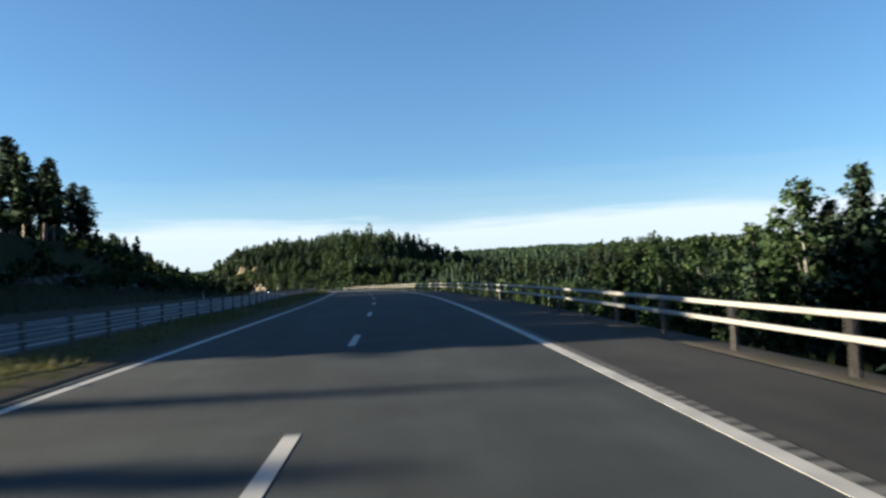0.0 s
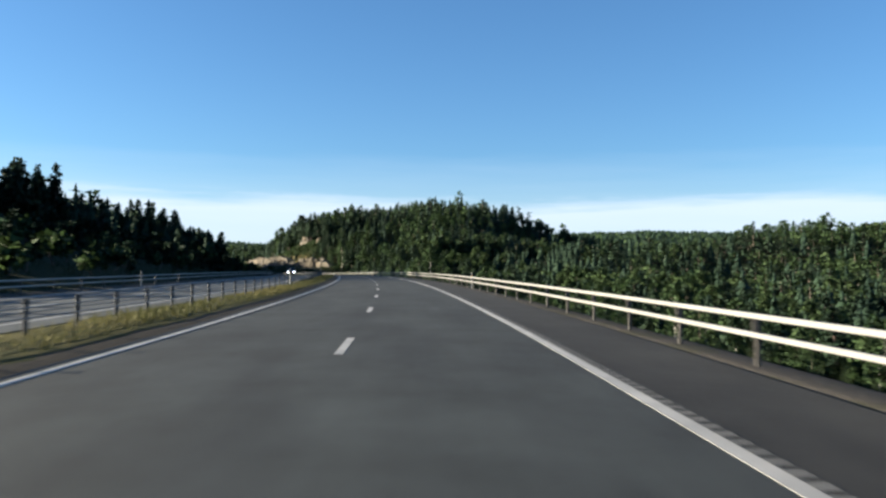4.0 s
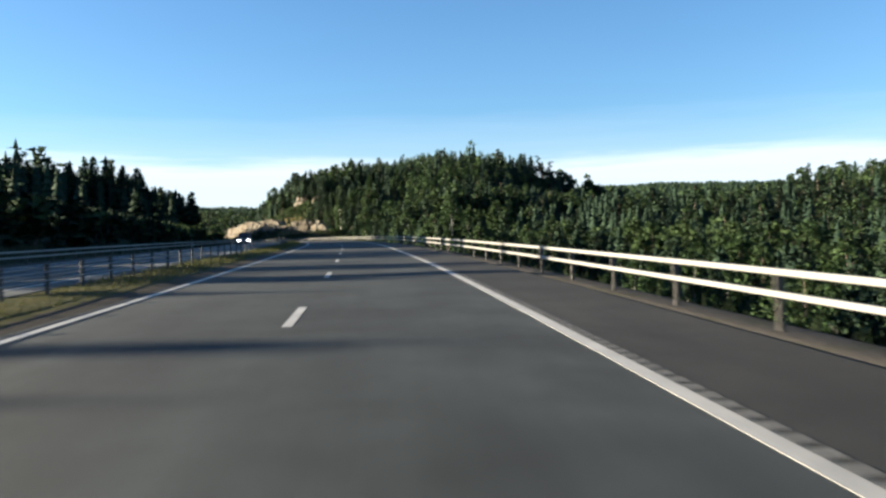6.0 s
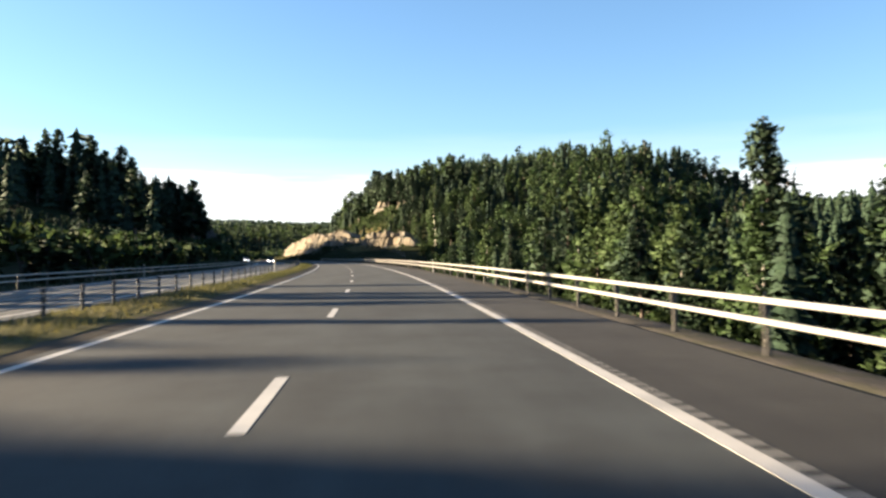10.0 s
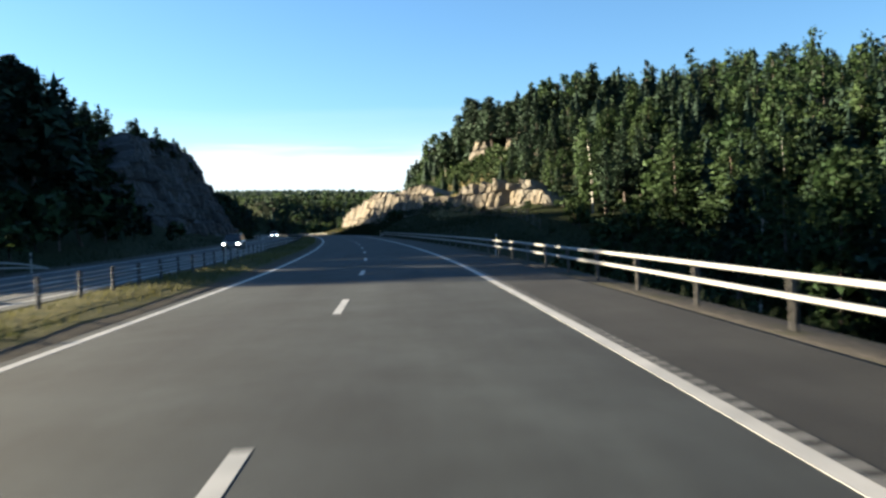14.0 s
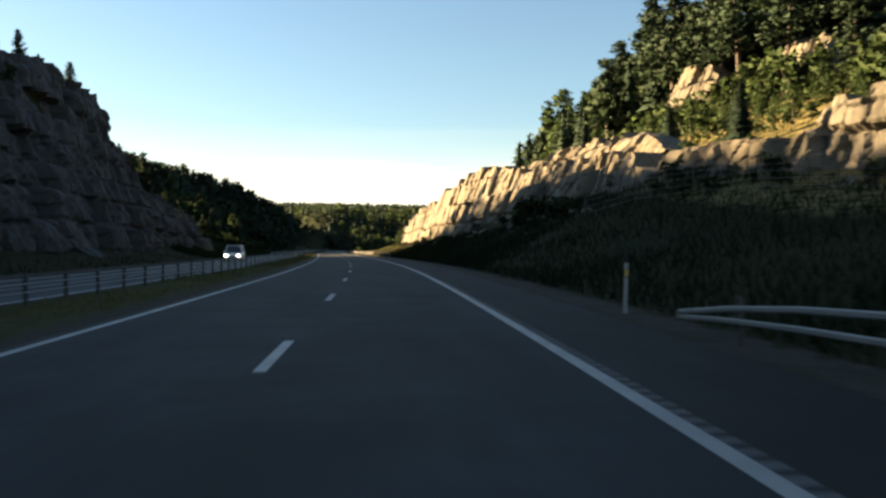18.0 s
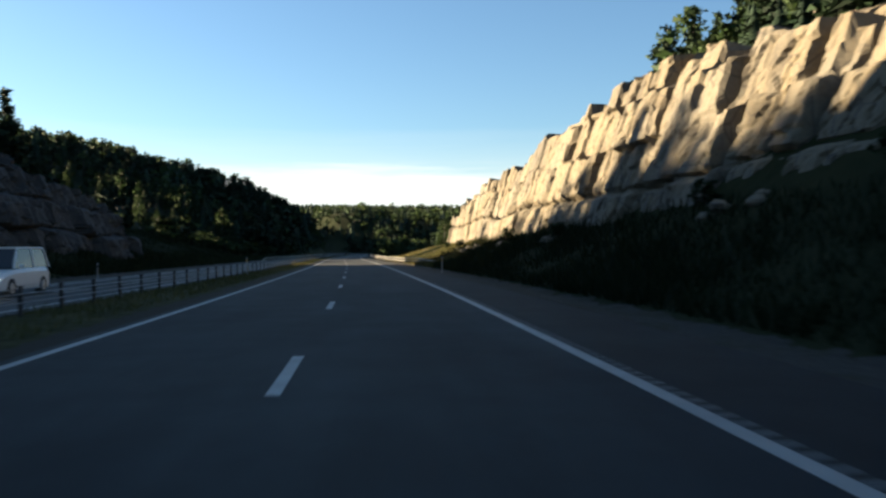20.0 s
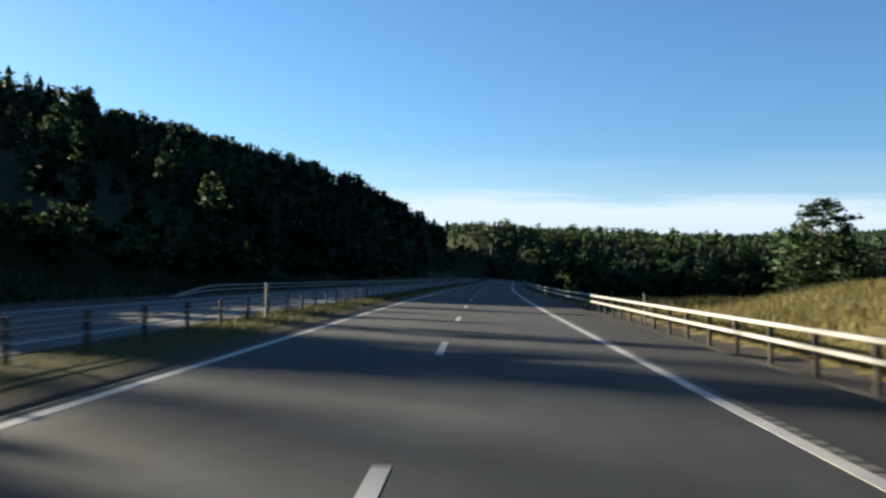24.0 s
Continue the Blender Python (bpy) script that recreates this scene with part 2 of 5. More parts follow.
def median_material():
    m, n, l, b = material("median_soil", 0.95)
    b.inputs["Specular IOR Level"].default_value = 0.05
    uv, d, s = road_coords(n, l)
    n2, n3 = noise_node(n, l, 1.4, 6.0, uv), noise_node(n, l, 18.0, 4.0, uv, 0.7)
    grass = ramp(n, l, n2, ((0.3, (0.022, 0.028, 0.01)), (0.7, (0.07, 0.062, 0.026))))
    gravel = ramp(n, l, n3, ((0.3, (0.03, 0.027, 0.022)), (0.7, (0.066, 0.058, 0.046))))
    wob = calc(n, l, "MULTIPLY_ADD", n2, 0.9, calc(n, l, "ADD", d, -0.45))
    edge = calc(n, l, "GREATER_THAN", wob, -5.55)
    col = mix(n, l, edge, grass, gravel)
    l.new(col, b.inputs["Base Color"])
    bump(n, l, b, n3, 0.6, 0.03)
    return m


def rock_material(name, pale, tan, dark):
    m, n, l, b = material(name, 0.88)
    co = object_coords(n)
    tall = n.new("ShaderNodeMapping")
    tall.inputs["Scale"].default_value = (1.0, 1.0, 0.09)
    l.new(co, tall.inputs["Vector"])
    patches = noise_node(n, l, 0.22, 5.0, co)
    stains = noise_node(n, l, 0.42, 5.0, tall.outputs[0], 0.6)
    grain = noise_node(n, l, 6.0, 8.0, co, 0.72)
    col = ramp(n, l, patches, ((0.32, pale), (0.55, tan), (0.72, tuple(c * 0.8 for c in tan))))
    col = mix(n, l, ramp(n, l, stains, ((0.55, (0, 0, 0)), (0.68, (0.7, 0.7, 0.7)))), col, dark)
    col = mix(n, l, 0.55, col, ramp(n, l, grain, ((0.25, (0.35, 0.33, 0.3)), (0.75, (1.35, 1.3, 1.25)))), "MULTIPLY")
    lichen = ramp(n, l, noise_node(n, l, 1.7, 6.0, co, 0.65), ((0.58, (0, 0, 0)), (0.68, (0.5, 0.5, 0.5))))
    col = mix(n, l, lichen, col, (0.13, 0.13, 0.1))
    sooty = ramp(n, l, noise_node(n, l, 0.12, 6.0, co, 0.65), ((0.5, (0, 0, 0)), (0.66, (0.7, 0.7, 0.7))))
    col = mix(n, l, sooty, col, tuple(c * 1.25 for c in dark))
    crack = n.new("ShaderNodeTexVoronoi")
    crack.feature = "DISTANCE_TO_EDGE"
    crack.inputs["Scale"].default_value = 0.75
    blocky = n.new("ShaderNodeMapping")
    blocky.inputs["Scale"].default_value = (1.0, 1.0, 0.55)
    l.new(co, blocky.inputs["Vector"])
    l.new(blocky.outputs[0], crack.inputs["Vector"])
    fissure = calc(n, l, "LESS_THAN", calc(n, l, "MULTIPLY_ADD", grain, -0.03, crack.outputs["Distance"]), 0.004)
    col = mix(n, l, calc(n, l, "MULTIPLY", fissure, 0.65), col, dark)
    l.new(col, b.inputs["Base Color"])
    h = calc(n, l, "MULTIPLY_ADD", calc(n, l, "MINIMUM", crack.outputs["Distance"], 0.06), 4.0, grain)
    bump(n, l, b, h, 0.8, 0.07)
    return m


GROUND, MEDIAN = ground_material(), median_material()
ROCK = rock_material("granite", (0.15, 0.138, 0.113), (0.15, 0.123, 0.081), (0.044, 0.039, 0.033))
# granite again for the left faces, their shade put into the colour
ROCK_SHADED = rock_material("shade_toned_granite", (0.043, 0.045, 0.047), (0.039, 0.038, 0.037), (0.01, 0.011, 0.012))


def leaf_material(name, a, c, through_=0.25, tufts=4.5):
    m, n, l, b = material(name, 0.75)
    g = n.new("ShaderNodeNewGeometry")
    o = n.new("ShaderNodeObjectInfo")
    tint = n.new("ShaderNodeAttribute")
    tint.attribute_name = "tint"
    v = calc(n, l, "ADD", calc(n, l, "MULTIPLY", g.outputs["Random Per Island"], 0.3), calc(n, l, "MULTIPLY", o.outputs["Random"], 0.3))
    v = calc(n, l, "MULTIPLY_ADD", tint.outputs["Fac"], 0.5, v)
    big = noise_node(n, l, 0.06, 2.0, g.outputs["Position"])
    v = calc(n, l, "ADD", calc(n, l, "MULTIPLY", v, 0.75), calc(n, l, "MULTIPLY_ADD", big, 0.7, -0.25))
    col = ramp(n, l, v, ((0.1, a), (0.85, c)))
    if tufts:
        fine = noise_node(n, l, tufts, 3.0, g.outputs["Position"], 0.7)
        col = mix(n, l, 1.0, col, ramp(n, l, fine, ((0.36, (0.55, 0.55, 0.57)), (0.5, (0.9, 0.9, 0.9)), (0.66, (1.3, 1.28, 1.2)))), "MULTIPLY")
        bump(n, l, b, fine, 0.5, 0.12)
    l.new(col, b.inputs["Base Color"])
    b.inputs["Specular IOR Level"].default_value = 0.12
    t = n.new("ShaderNodeBsdfTranslucent")
    l.new(col, t.inputs["Color"])
    s = n.new("ShaderNodeMixShader")
    s.inputs[0].default_value = through_
    l.new(b.outputs[0], s.inputs[1])
    l.new(t.outputs[0], s.inputs[2])
    l.new(s.outputs[0], n["Material Output"].inputs[0])
    return m


SPRUCE = leaf_material("spruce_needles", (0.012, 0.025, 0.018), (0.033, 0.058, 0.035), 0.12)
PINE = leaf_material("pine_needles", (0.017, 0.034, 0.0215), (0.045, 0.073, 0.041), 0.12)
BIRCH = leaf_material("birch_leaves", (0.025, 0.051, 0.020), (0.067, 0.102, 0.041), 0.3)
SHRUB = leaf_material("shrub_leaves", (0.02, 0.039, 0.014), (0.05, 0.078, 0.028), 0.2)
STRAW = leaf_material("grass_blades", (0.045, 0.055, 0.018), (0.22, 0.18, 0.075), 0.3, 0)
# green blades whose near-black tone carries the shade of verges and slopes
TURF_SHADED = leaf_material("shade_dark_green_blades", (0.0055, 0.0115, 0.0035), (0.017, 0.026, 0.0085), 0.2, 0)
BARK = simple("pine_bark", (0.07, 0.053, 0.043), 0.9, 0.0, 0.4, 5.0, 0.6, 20.0)
BIRCH_BARK = simple("birch_bark", (0.2, 0.195, 0.175), 0.8, 0.0, 0.35, 6.0, 0.3, 15.0)
CAR_DARK = simple("dark_blue_car_paint", (0.03, 0.034, 0.042), 0.28, 0.4, 0.1, 2.0, 0.0)
CAR_WHITE = simple("white_car_paint", (0.72, 0.72, 0.7), 0.3, 0.0, 0.05, 2.0, 0.0)
CAR_GLASS = simple("dark_car_glass", (0.02, 0.024, 0.028), 0.08, 0.0, 0.1, 2.0, 0.0)
RUBBER = simple("tyre_rubber", (0.02, 0.02, 0.02), 0.85, 0.0, 0.2, 6.0, 0.1)
ALLOY = simple("alloy_rim", (0.5, 0.5, 0.5), 0.35, 0.8, 0.1, 6.0, 0.0)


def lamp_material(name, colour, power):
    m, n, l, b = material(name, 0.2)
    b.inputs["Base Color"].default_value = (0.8, 0.8, 0.8, 1)
    b.inputs["Emission Color"].default_value, b.inputs["Emission Strength"].default_value = (*colour, 1), power
    return m


HEADLIGHT = lamp_material("lit_headlight", (1.0, 0.97, 0.9), 4.0)

# ---- mesh helpers ----
RNG = np.random.default_rng(7)


def mesh_of(name, verts, faces, mats, index=None, smooth=False, uv=None):
    """A mesh from arrays: faces are (n, 3) or (n, 4), or a list of both."""
    me = bpy.data.meshes.new(name)
    verts = np.asarray(verts, np.float32)
    blocks = [np.asarray(f, np.int32) for f in (faces if isinstance(faces, list) else [faces]) if len(f)]
    loops = np.concatenate([f.ravel() for f in blocks])
    sizes = np.concatenate([np.full(len(f), f.shape[1], np.int32) for f in blocks])
    me.vertices.add(len(verts))
    me.vertices.foreach_set("co", verts.ravel())
    me.loops.add(len(loops))
    me.loops.foreach_set("vertex_index", loops)
    me.polygons.add(len(sizes))
    me.polygons.foreach_set("loop_start", np.concatenate([[0], np.cumsum(sizes)[:-1]]).astype(np.int32))
    if index is not None:
        me.polygons.foreach_set("material_index", np.asarray(index, np.int32))
    me.polygons.foreach_set("use_smooth", np.full(len(sizes), bool(smooth)))
    for m in (mats if isinstance(mats, (list, tuple)) else [mats]):
        me.materials.append(m)
    if uv is not None:
        layer = me.uv_layers.new(name="UVMap")
        layer.data.foreach_set("uv", np.asarray(uv, np.float32)[loops].ravel())
    me.update(calc_edges=True)
    me.validate()
    return me


def part(name, bm, mat, parent, label=""):
    """Links a bmesh (or a mesh) as one object under a thing or a part."""
    me = bm
    if isinstance(bm, bmesh.types.BMesh):
        me = bpy.data.meshes.new(name)
        bm.to_mesh(me)
        bm.free()
        me.materials.append(mat)
    ob = new(name, me)
    ob.parent = parent
    return tagged(ob, label)


def grid_faces(rows, cols):
    i = np.arange((rows - 1) * (cols - 1))
    a = i // (cols - 1) * cols + i % (cols - 1)
    return np.stack([a, a + 1, a + cols + 1, a + cols], 1)


def box(bm, centre, size, turn=0.0, bevel=0.0):
    m = Matrix.Translation(centre) @ Matrix.Rotation(turn, 4, "Z") @ Matrix.Diagonal((*size, 1))
    made = bmesh.ops.create_cube(bm, size=1.0, matrix=m)["verts"]
    if bevel:
        bmesh.ops.bevel(bm, geom=list({e for v in made for e in v.link_edges}), offset=bevel, segments=1, affect="EDGES")


def tube(bm, a, b, r0, r1=None, sides=8):
    a, b = Vector(a), Vector(b)
    m = Matrix.Translation((a + b) / 2) @ (b - a).to_track_quat("Z", "Y").to_matrix().to_4x4()
    bmesh.ops.create_cone(bm, cap_ends=True, segments=sides, radius1=r0, radius2=r0 if r1 is None else r1, depth=(b - a).length, matrix=m)


def sweep(places, section):
    """Vertices and quads of a closed section (across, up) swept along road places (s, d, z)."""
    s, d, z = (np.asarray(v, float) for v in places)
    sec = np.asarray(section, float)
    v = road(s[:, None], d[:, None] + sec[None, :, 0], z[:, None] + sec[None, :, 1])
    k, r = len(sec), len(s)
    i, j = np.meshgrid(np.arange(r - 1), np.arange(k), indexing="ij")
    a, b = i * k + j, i * k + (j + 1) % k
    return v.reshape(-1, 3), np.stack([a, b, b + k, a + k], -1).reshape(-1, 4)


def ring(radius, sides=8, wide=1.0):
    a = np.arange(sides) * 2 * math.pi / sides
    return np.stack([np.cos(a) * radius * wide, np.sin(a) * radius], 1)


def hash2(i, j, k=0):
    h = (i.astype(np.int64) * 374761393 + j.astype(np.int64) * 668265263 + k * 974634777) & 0x7FFFFFFF
    h = ((h ^ (h >> 13)) * 1274126177) & 0x7FFFFFFF
    return ((h ^ (h >> 16)) & 0xFFFF) / 65535.0


def value_noise(x, y, k=0):
    x, y = np.broadcast_arrays(np.asarray(x, float), np.asarray(y, float))
    i, j = np.floor(x), np.floor(y)
    u, v = x - i, y - j
    u, v = u * u * (3 - 2 * u), v * v * (3 - 2 * v)
    a, b, c, d = hash2(i, j, k), hash2(i + 1, j, k), hash2(i, j + 1, k), hash2(i + 1, j + 1, k)
    return (a * (1 - u) + b * u) * (1 - v) + (c * (1 - u) + d * u) * v


def fbm(x, y, k=0, octaves=4):
    out, amp = 0.0, 0.5
    for o in range(octaves):
        out = out + amp * (value_noise(x * 2 ** o, y * 2 ** o, k + o) - 0.5)
        amp *= 0.5
    return out


def cells(x, y, k=0):
    """Jittered cells: a random number of the nearest cell, and how near its border is."""
    i, j = np.floor(x), np.floor(y)
    f1 = np.full(x.shape, 9.0)
    f2 = np.full(x.shape, 9.0)
    value = np.zeros(x.shape)
    for a in (-1, 0, 1):
        for b in (-1, 0, 1):
            px, py = i + a + 0.1 + 0.8 * hash2(i + a, j + b, k), j + b + 0.1 + 0.8 * hash2(i + a, j + b, k + 1)
            r = np.hypot(px - x, py - y)
            near = r < f1
            f2 = np.where(near, f1, np.minimum(f2, r))
            value = np.where(near, hash2(i + a, j + b, k + 2), value)
            f1 = np.where(near, r, f1)
    return value, f2 - f1


# ---- ground: cross profiles of the land along the road ----
PROFILES = []


def profile(s, left, right):
    """left and right: (distance from the road line, height over it), outwards."""
    d = [-x for x, _ in left[::-1]] + [-17.3, -17.0, 4.5, 4.8, 5.9] + [x for x, _ in right]
    z = [y for _, y in left[::-1]] + [-0.1, -0.35, -0.35, -0.08, -0.14] + [y for _, y in right]
    PROFILES.append((s, np.array(d), np.array(z)))


VALLEY = ((8, -0.9), (12, -3.2), (18, -6.4), (25, -9), (35, -11.5), (50, -13), (100, -13), (150, -11), (200, -8), (300, 1), (400, 15), (500, 24), (900, 30), (1400, 30))
profile(-400, ((19, 0.3), (24, 4), (40, 10), (90, 16), (200, 20), (1400, 20)), VALLEY)
profile(0, ((19, 0.2), (24, 1.2), (28, 2.4), (40, 4), (60, 6), (90, 12), (200, 20), (1400, 20)), VALLEY)
profile(36, ((19, 0.2), (24, 2.5), (28, 6.6), (40, 8), (60, 10), (90, 14), (200, 20), (1400, 20)), VALLEY)
profile(95, ((19, 0.2), (25, 1.2), (30, 5.6), (40, 6.8), (60, 8), (90, 12), (200, 20), (1400, 20)), VALLEY)
profile(150, ((19, 0.0), (24, 0.6), (30, 1.4), (40, 2.5), (60, 4), (90, 7), (130, 11), (200, 16), (1400, 20)), VALLEY)
profile(220, ((19, 0.0), (24, 1.0), (30, 2), (40, 3.5), (60, 6), (90, 11), (130, 15), (200, 18), (1400, 20)), VALLEY)
profile(300, ((19, -0.2), (24, 0.2), (30, 1.0), (40, 3), (60, 7), (90, 12), (130, 15), (200, 18), (1400, 20)), VALLEY)
profile(370, ((19, -0.3), (24, -0.3), (40, 1.0), (60, 3), (90, 7), (130, 12), (200, 18), (1400, 20)), VALLEY)
profile(440, ((19, -0.2), (24, 0.0), (40, 2.0), (60, 5), (90, 9), (130, 14), (200, 20), (1400, 20)), VALLEY)
profile(510, ((19, 0.0), (24, 1.5), (30, 4), (40, 8), (60, 13), (90, 18), (130, 22), (200, 24), (1400, 22)),
        ((8, -0.7), (12, -2.2), (18, -3.8), (25, -5), (35, -6), (50, -6.5), (100, -2), (150, 6), (200, 10), (300, 22), (500, 30), (1400, 30)))
profile(550, ((19, 0.1), (23, 0.8), (28, 3.5), (32, 8), (40, 14), (60, 18), (90, 21), (130, 24), (200, 26), (1400, 22)),
        ((8, -0.4), (12, -1.0), (18, -1.6), (25, -2), (35, -1.5), (50, 0), (70, 4.5), (100, 8), (150, 8), (200, 6), (300, 22), (500, 30), (1400, 30)))
profile(572, ((19, 0.1), (23, 0.8), (29, 3.5), (32.5, 15), (40, 18), (60, 21), (90, 24), (200, 28), (1400, 22)),
        ((8, -0.1), (12, 0.5), (18, 1.1), (25, 1.7), (36, 2.2), (44, 3.4), (50, 4.4), (70, 8.5), (100, 12.5), (140, 13), (200, 9), (300, 7), (500, 30), (1400, 30)))
profile(590, ((19, 0.1), (23, 0.8), (29, 3.5), (32.5, 17), (40, 19), (60, 22), (90, 25), (200, 28), (1400, 22)),
        ((8, 0.1), (12, 1.0), (18, 2.2), (28, 3.6), (32, 5), (35, 7.2), (45, 9.5), (60, 13.5), (80, 18), (110, 20.5), (140, 20), (200, 12), (300, 8), (500, 30), (1400, 30)))
profile(612, ((19, 0.1), (23, 0.8), (29, 3.5), (32.5, 18), (40, 20), (60, 23), (90, 26), (200, 28), (1400, 22)),
        ((8, 0.3), (12, 1.8), (16, 3.9), (18, 5.0), (22, 6.6), (30, 9), (45, 16), (60, 20), (80, 23), (110, 26.5), (140, 28), (200, 17), (300, 9), (1400, 30)))
profile(640, ((19, 0.1), (23, 0.8), (29, 3.5), (32.5, 17.5), (40, 20), (60, 23), (90, 27), (200, 30), (1400, 24)),
        ((8, 0.3), (12, 1.9), (15, 3.6), (18, 5.6), (22, 7.8), (30, 10.5), (45, 18), (60, 24), (80, 28), (110, 34), (140, 38), (190, 38), (240, 22), (300, 11), (1400, 30)))
profile(680, ((19, 0.1), (23, 0.8), (29, 3.5), (33, 16), (40, 18), (60, 22), (90, 28), (200, 34), (1400, 26)),
        ((8, 0.3), (11.5, 1.9), (14, 3.0), (17.5, 10.2), (22, 10.8), (30, 12), (45, 17), (60, 27), (90, 40), (150, 44), (200, 43), (250, 28), (300, 15), (1400, 28)))
profile(712, ((19, 0.1), (23, 0.8), (28, 3), (31, 6), (40, 9), (60, 18), (90, 30), (130, 36), (200, 42), (1400, 34)),
        ((8, 0.3), (11.5, 1.8), (14, 3.0), (16, 6.8), (22, 7.8), (30, 9.5), (40, 13), (45, 16), (60, 25), (90, 40), (150, 45), (200, 45), (260, 28), (300, 18), (1400, 28)))
profile(737, ((19, 0.1), (24, 1.0), (30, 2.6), (38, 4.5), (44, 7), (60, 12.5), (90, 21), (130, 31), (200, 45), (1400, 40)),
        ((8, 0.3), (12, 1.6), (15, 2.2), (17.5, 3.0), (24, 4.6), (35, 10), (50, 22), (80, 36), (150, 43), (300, 19), (1400, 28)))
profile(764, ((19, 0.1), (24, 1.0), (30, 3.2), (40, 6.5), (60, 12.5), (90, 17), (130, 25.5), (200, 41), (1400, 44)),
        ((8, 0.2), (11, 1.0), (15, 1.7), (20, 2.2), (30, 3), (45, 6), (60, 13), (80, 20), (110, 24), (150, 24), (300, 14), (1400, 30)))
profile(796, ((19, 0.1), (24, 1.0), (30, 3.2), (40, 6.5), (60, 12), (90, 16), (130, 25), (200, 42), (1400, 45)),
        ((8, 0.0), (11, -0.2), (15, 0.2), (19, 0.9), (25, 1.7), (33, 1.7), (45, 0.6), (60, 0), (75, 1), (100, 2), (150, 2), (300, 2), (1400, 28)))
profile(805, ((19, 0.1), (24, 1.0), (30, 3.2), (40, 6.6), (60, 12.3), (90, 16.6), (130, 25.8), (200, 43), (1400, 45)),
        ((8, -0.3), (11, -0.9), (15, -1.0), (19, -0.5), (25, 0.6), (33, 1.0), (45, -1), (80, -4), (150, -5), (300, -3), (500, 5), (1400, 26)))
profile(814, ((19, 0.1), (24, 1.0), (30, 3.3), (40, 6.8), (60, 12.6), (90, 17.2), (130, 26.8), (200, 44), (1400, 45)),
        ((8, -0.5), (11, -1.3), (15, -1.9), (22, -1.5), (30, -0.4), (36, -0.2), (45, -2.5), (80, -6), (150, -7.5), (300, -4.5), (500, 5), (1400, 25)))
profile(828, ((19, 0.1), (24, 1.0), (30, 3.4), (40, 7), (60, 13), (90, 18), (130, 28), (200, 46), (1400, 46)),
        ((8, -0.6), (11, -1.7), (15, -2.8), (22, -3.0), (29, -1.6), (36, -1.2), (45, -4), (80, -7), (150, -8), (300, -5), (500, 5), (1400, 25)))
profile(930, ((19, 0.1), (24, 1.0), (30, 3.5), (40, 8), (60, 16.5), (90, 28), (130, 40.5), (200, 52), (1400, 50)),
        ((8, -0.6), (12, -2), (25, -5), (50, -8), (150, -9), (300, -6), (500, 5), (1400, 25)))
profile(1045, ((19, 0.6), (21, 5), (26, 12), (40, 19), (60, 27), (90, 37), (130, 48), (200, 58), (1400, 55)),
        ((8, -0.6), (12, -2), (25, -5), (50, -7), (150, -7), (300, -3), (500, 8), (1400, 25)))
profile(1150, ((19, 1.2), (21, 8.0), (26, 16), (45, 27), (70, 39), (100, 51), (145, 62), (200, 68), (400, 68), (1400, 60)),
        ((8, -0.6), (12, -2), (25, -5), (50, -7), (150, -7), (300, -3), (500, 8), (1400, 25)))
profile(1260, ((19, 0.6), (21, 3.0), (26, 9), (45, 24), (70, 37), (145, 55), (400, 60), (1400, 58)),
        ((8, -0.4), (20, 0), (50, 2), (150, 6), (400, 18), (1400, 28)))
profile(1350, ((19, 2), (24, 14), (40, 30), (60, 38), (145, 54), (400, 56), (1400, 56)), ((8, 2), (14, 16), (24, 33), (35, 36), (60, 33), (80, 29), (150, 26), (400, 30), (1400, 30)))
profile(1450, ((19, 4), (24, 20), (45, 34), (70, 42), (145, 54), (400, 56), (1400, 56)), ((8, 4), (20, 30), (40, 38), (80, 34), (150, 30), (400, 30), (1400, 30)))
profile(1700, ((19, 10), (40, 30), (145, 50), (400, 56), (1400, 56)), ((8, 16), (30, 34), (100, 45), (300, 48), (600, 42), (1400, 40)))
profile(3400, ((19, 30), (1400, 50)), ((8, 30), (1400, 50)))
P_S = np.array([p[0] for p in PROFILES])


def land(s, d):
    """Height of the ground over the road line."""
    s, d = np.broadcast_arrays(np.asarray(s, float), np.asarray(d, float))
    table = np.stack([np.interp(d, p[1], p[2]) for p in PROFILES])
    k = np.clip(np.searchsorted(P_S, s) - 1, 0, len(P_S) - 2)
    w = np.clip((s - P_S[k]) / (P_S[k + 1] - P_S[k]), 0, 1)
    lo = np.take_along_axis(table, k[None], 0)[0]
    hi = np.take_along_axis(table, k[None] + 1, 0)[0]
    far = np.clip(np.maximum(d - 7, -20 - d) / 18, 0, 1)
    far2 = np.clip((np.maximum(d, -d) - 40) / 60, 0, 1)
    return lo * (1 - w) + hi * w + far * 1.1 * fbm(s / 9, d / 9, 3) + far2 * 9 * fbm(s / 55, d / 55, 9)


g_s = np.concatenate([np.arange(-400, -60, 20), np.arange(-60, 960, 4.0), np.arange(960, 1500, 12), np.arange(1500, 3400.1, 50)])
g_d = np.concatenate([np.arange(-1400, -200, 60), np.arange(-200, -60, 8), np.arange(-60, -18, 1.5), [-18, -17.3, -17.0, -12, -6, 0, 4.5, 4.8, 5.3, 5.9, 6.6, 7.4],
                      np.arange(8.5, 60, 1.5), np.arange(60, 200, 8), np.arange(200, 1401, 60)])
gs, gd = np.meshgrid(g_s, g_d, indexing="ij")
ground = new("ground", mesh_of("ground", road(gs, gd, land(gs, gd)).reshape(-1, 3), grid_faces(len(g_s), len(g_d))[:, ::-1], GROUND, smooth=True,
                               uv=np.stack([gd.ravel(), gs.ravel()], 1)))
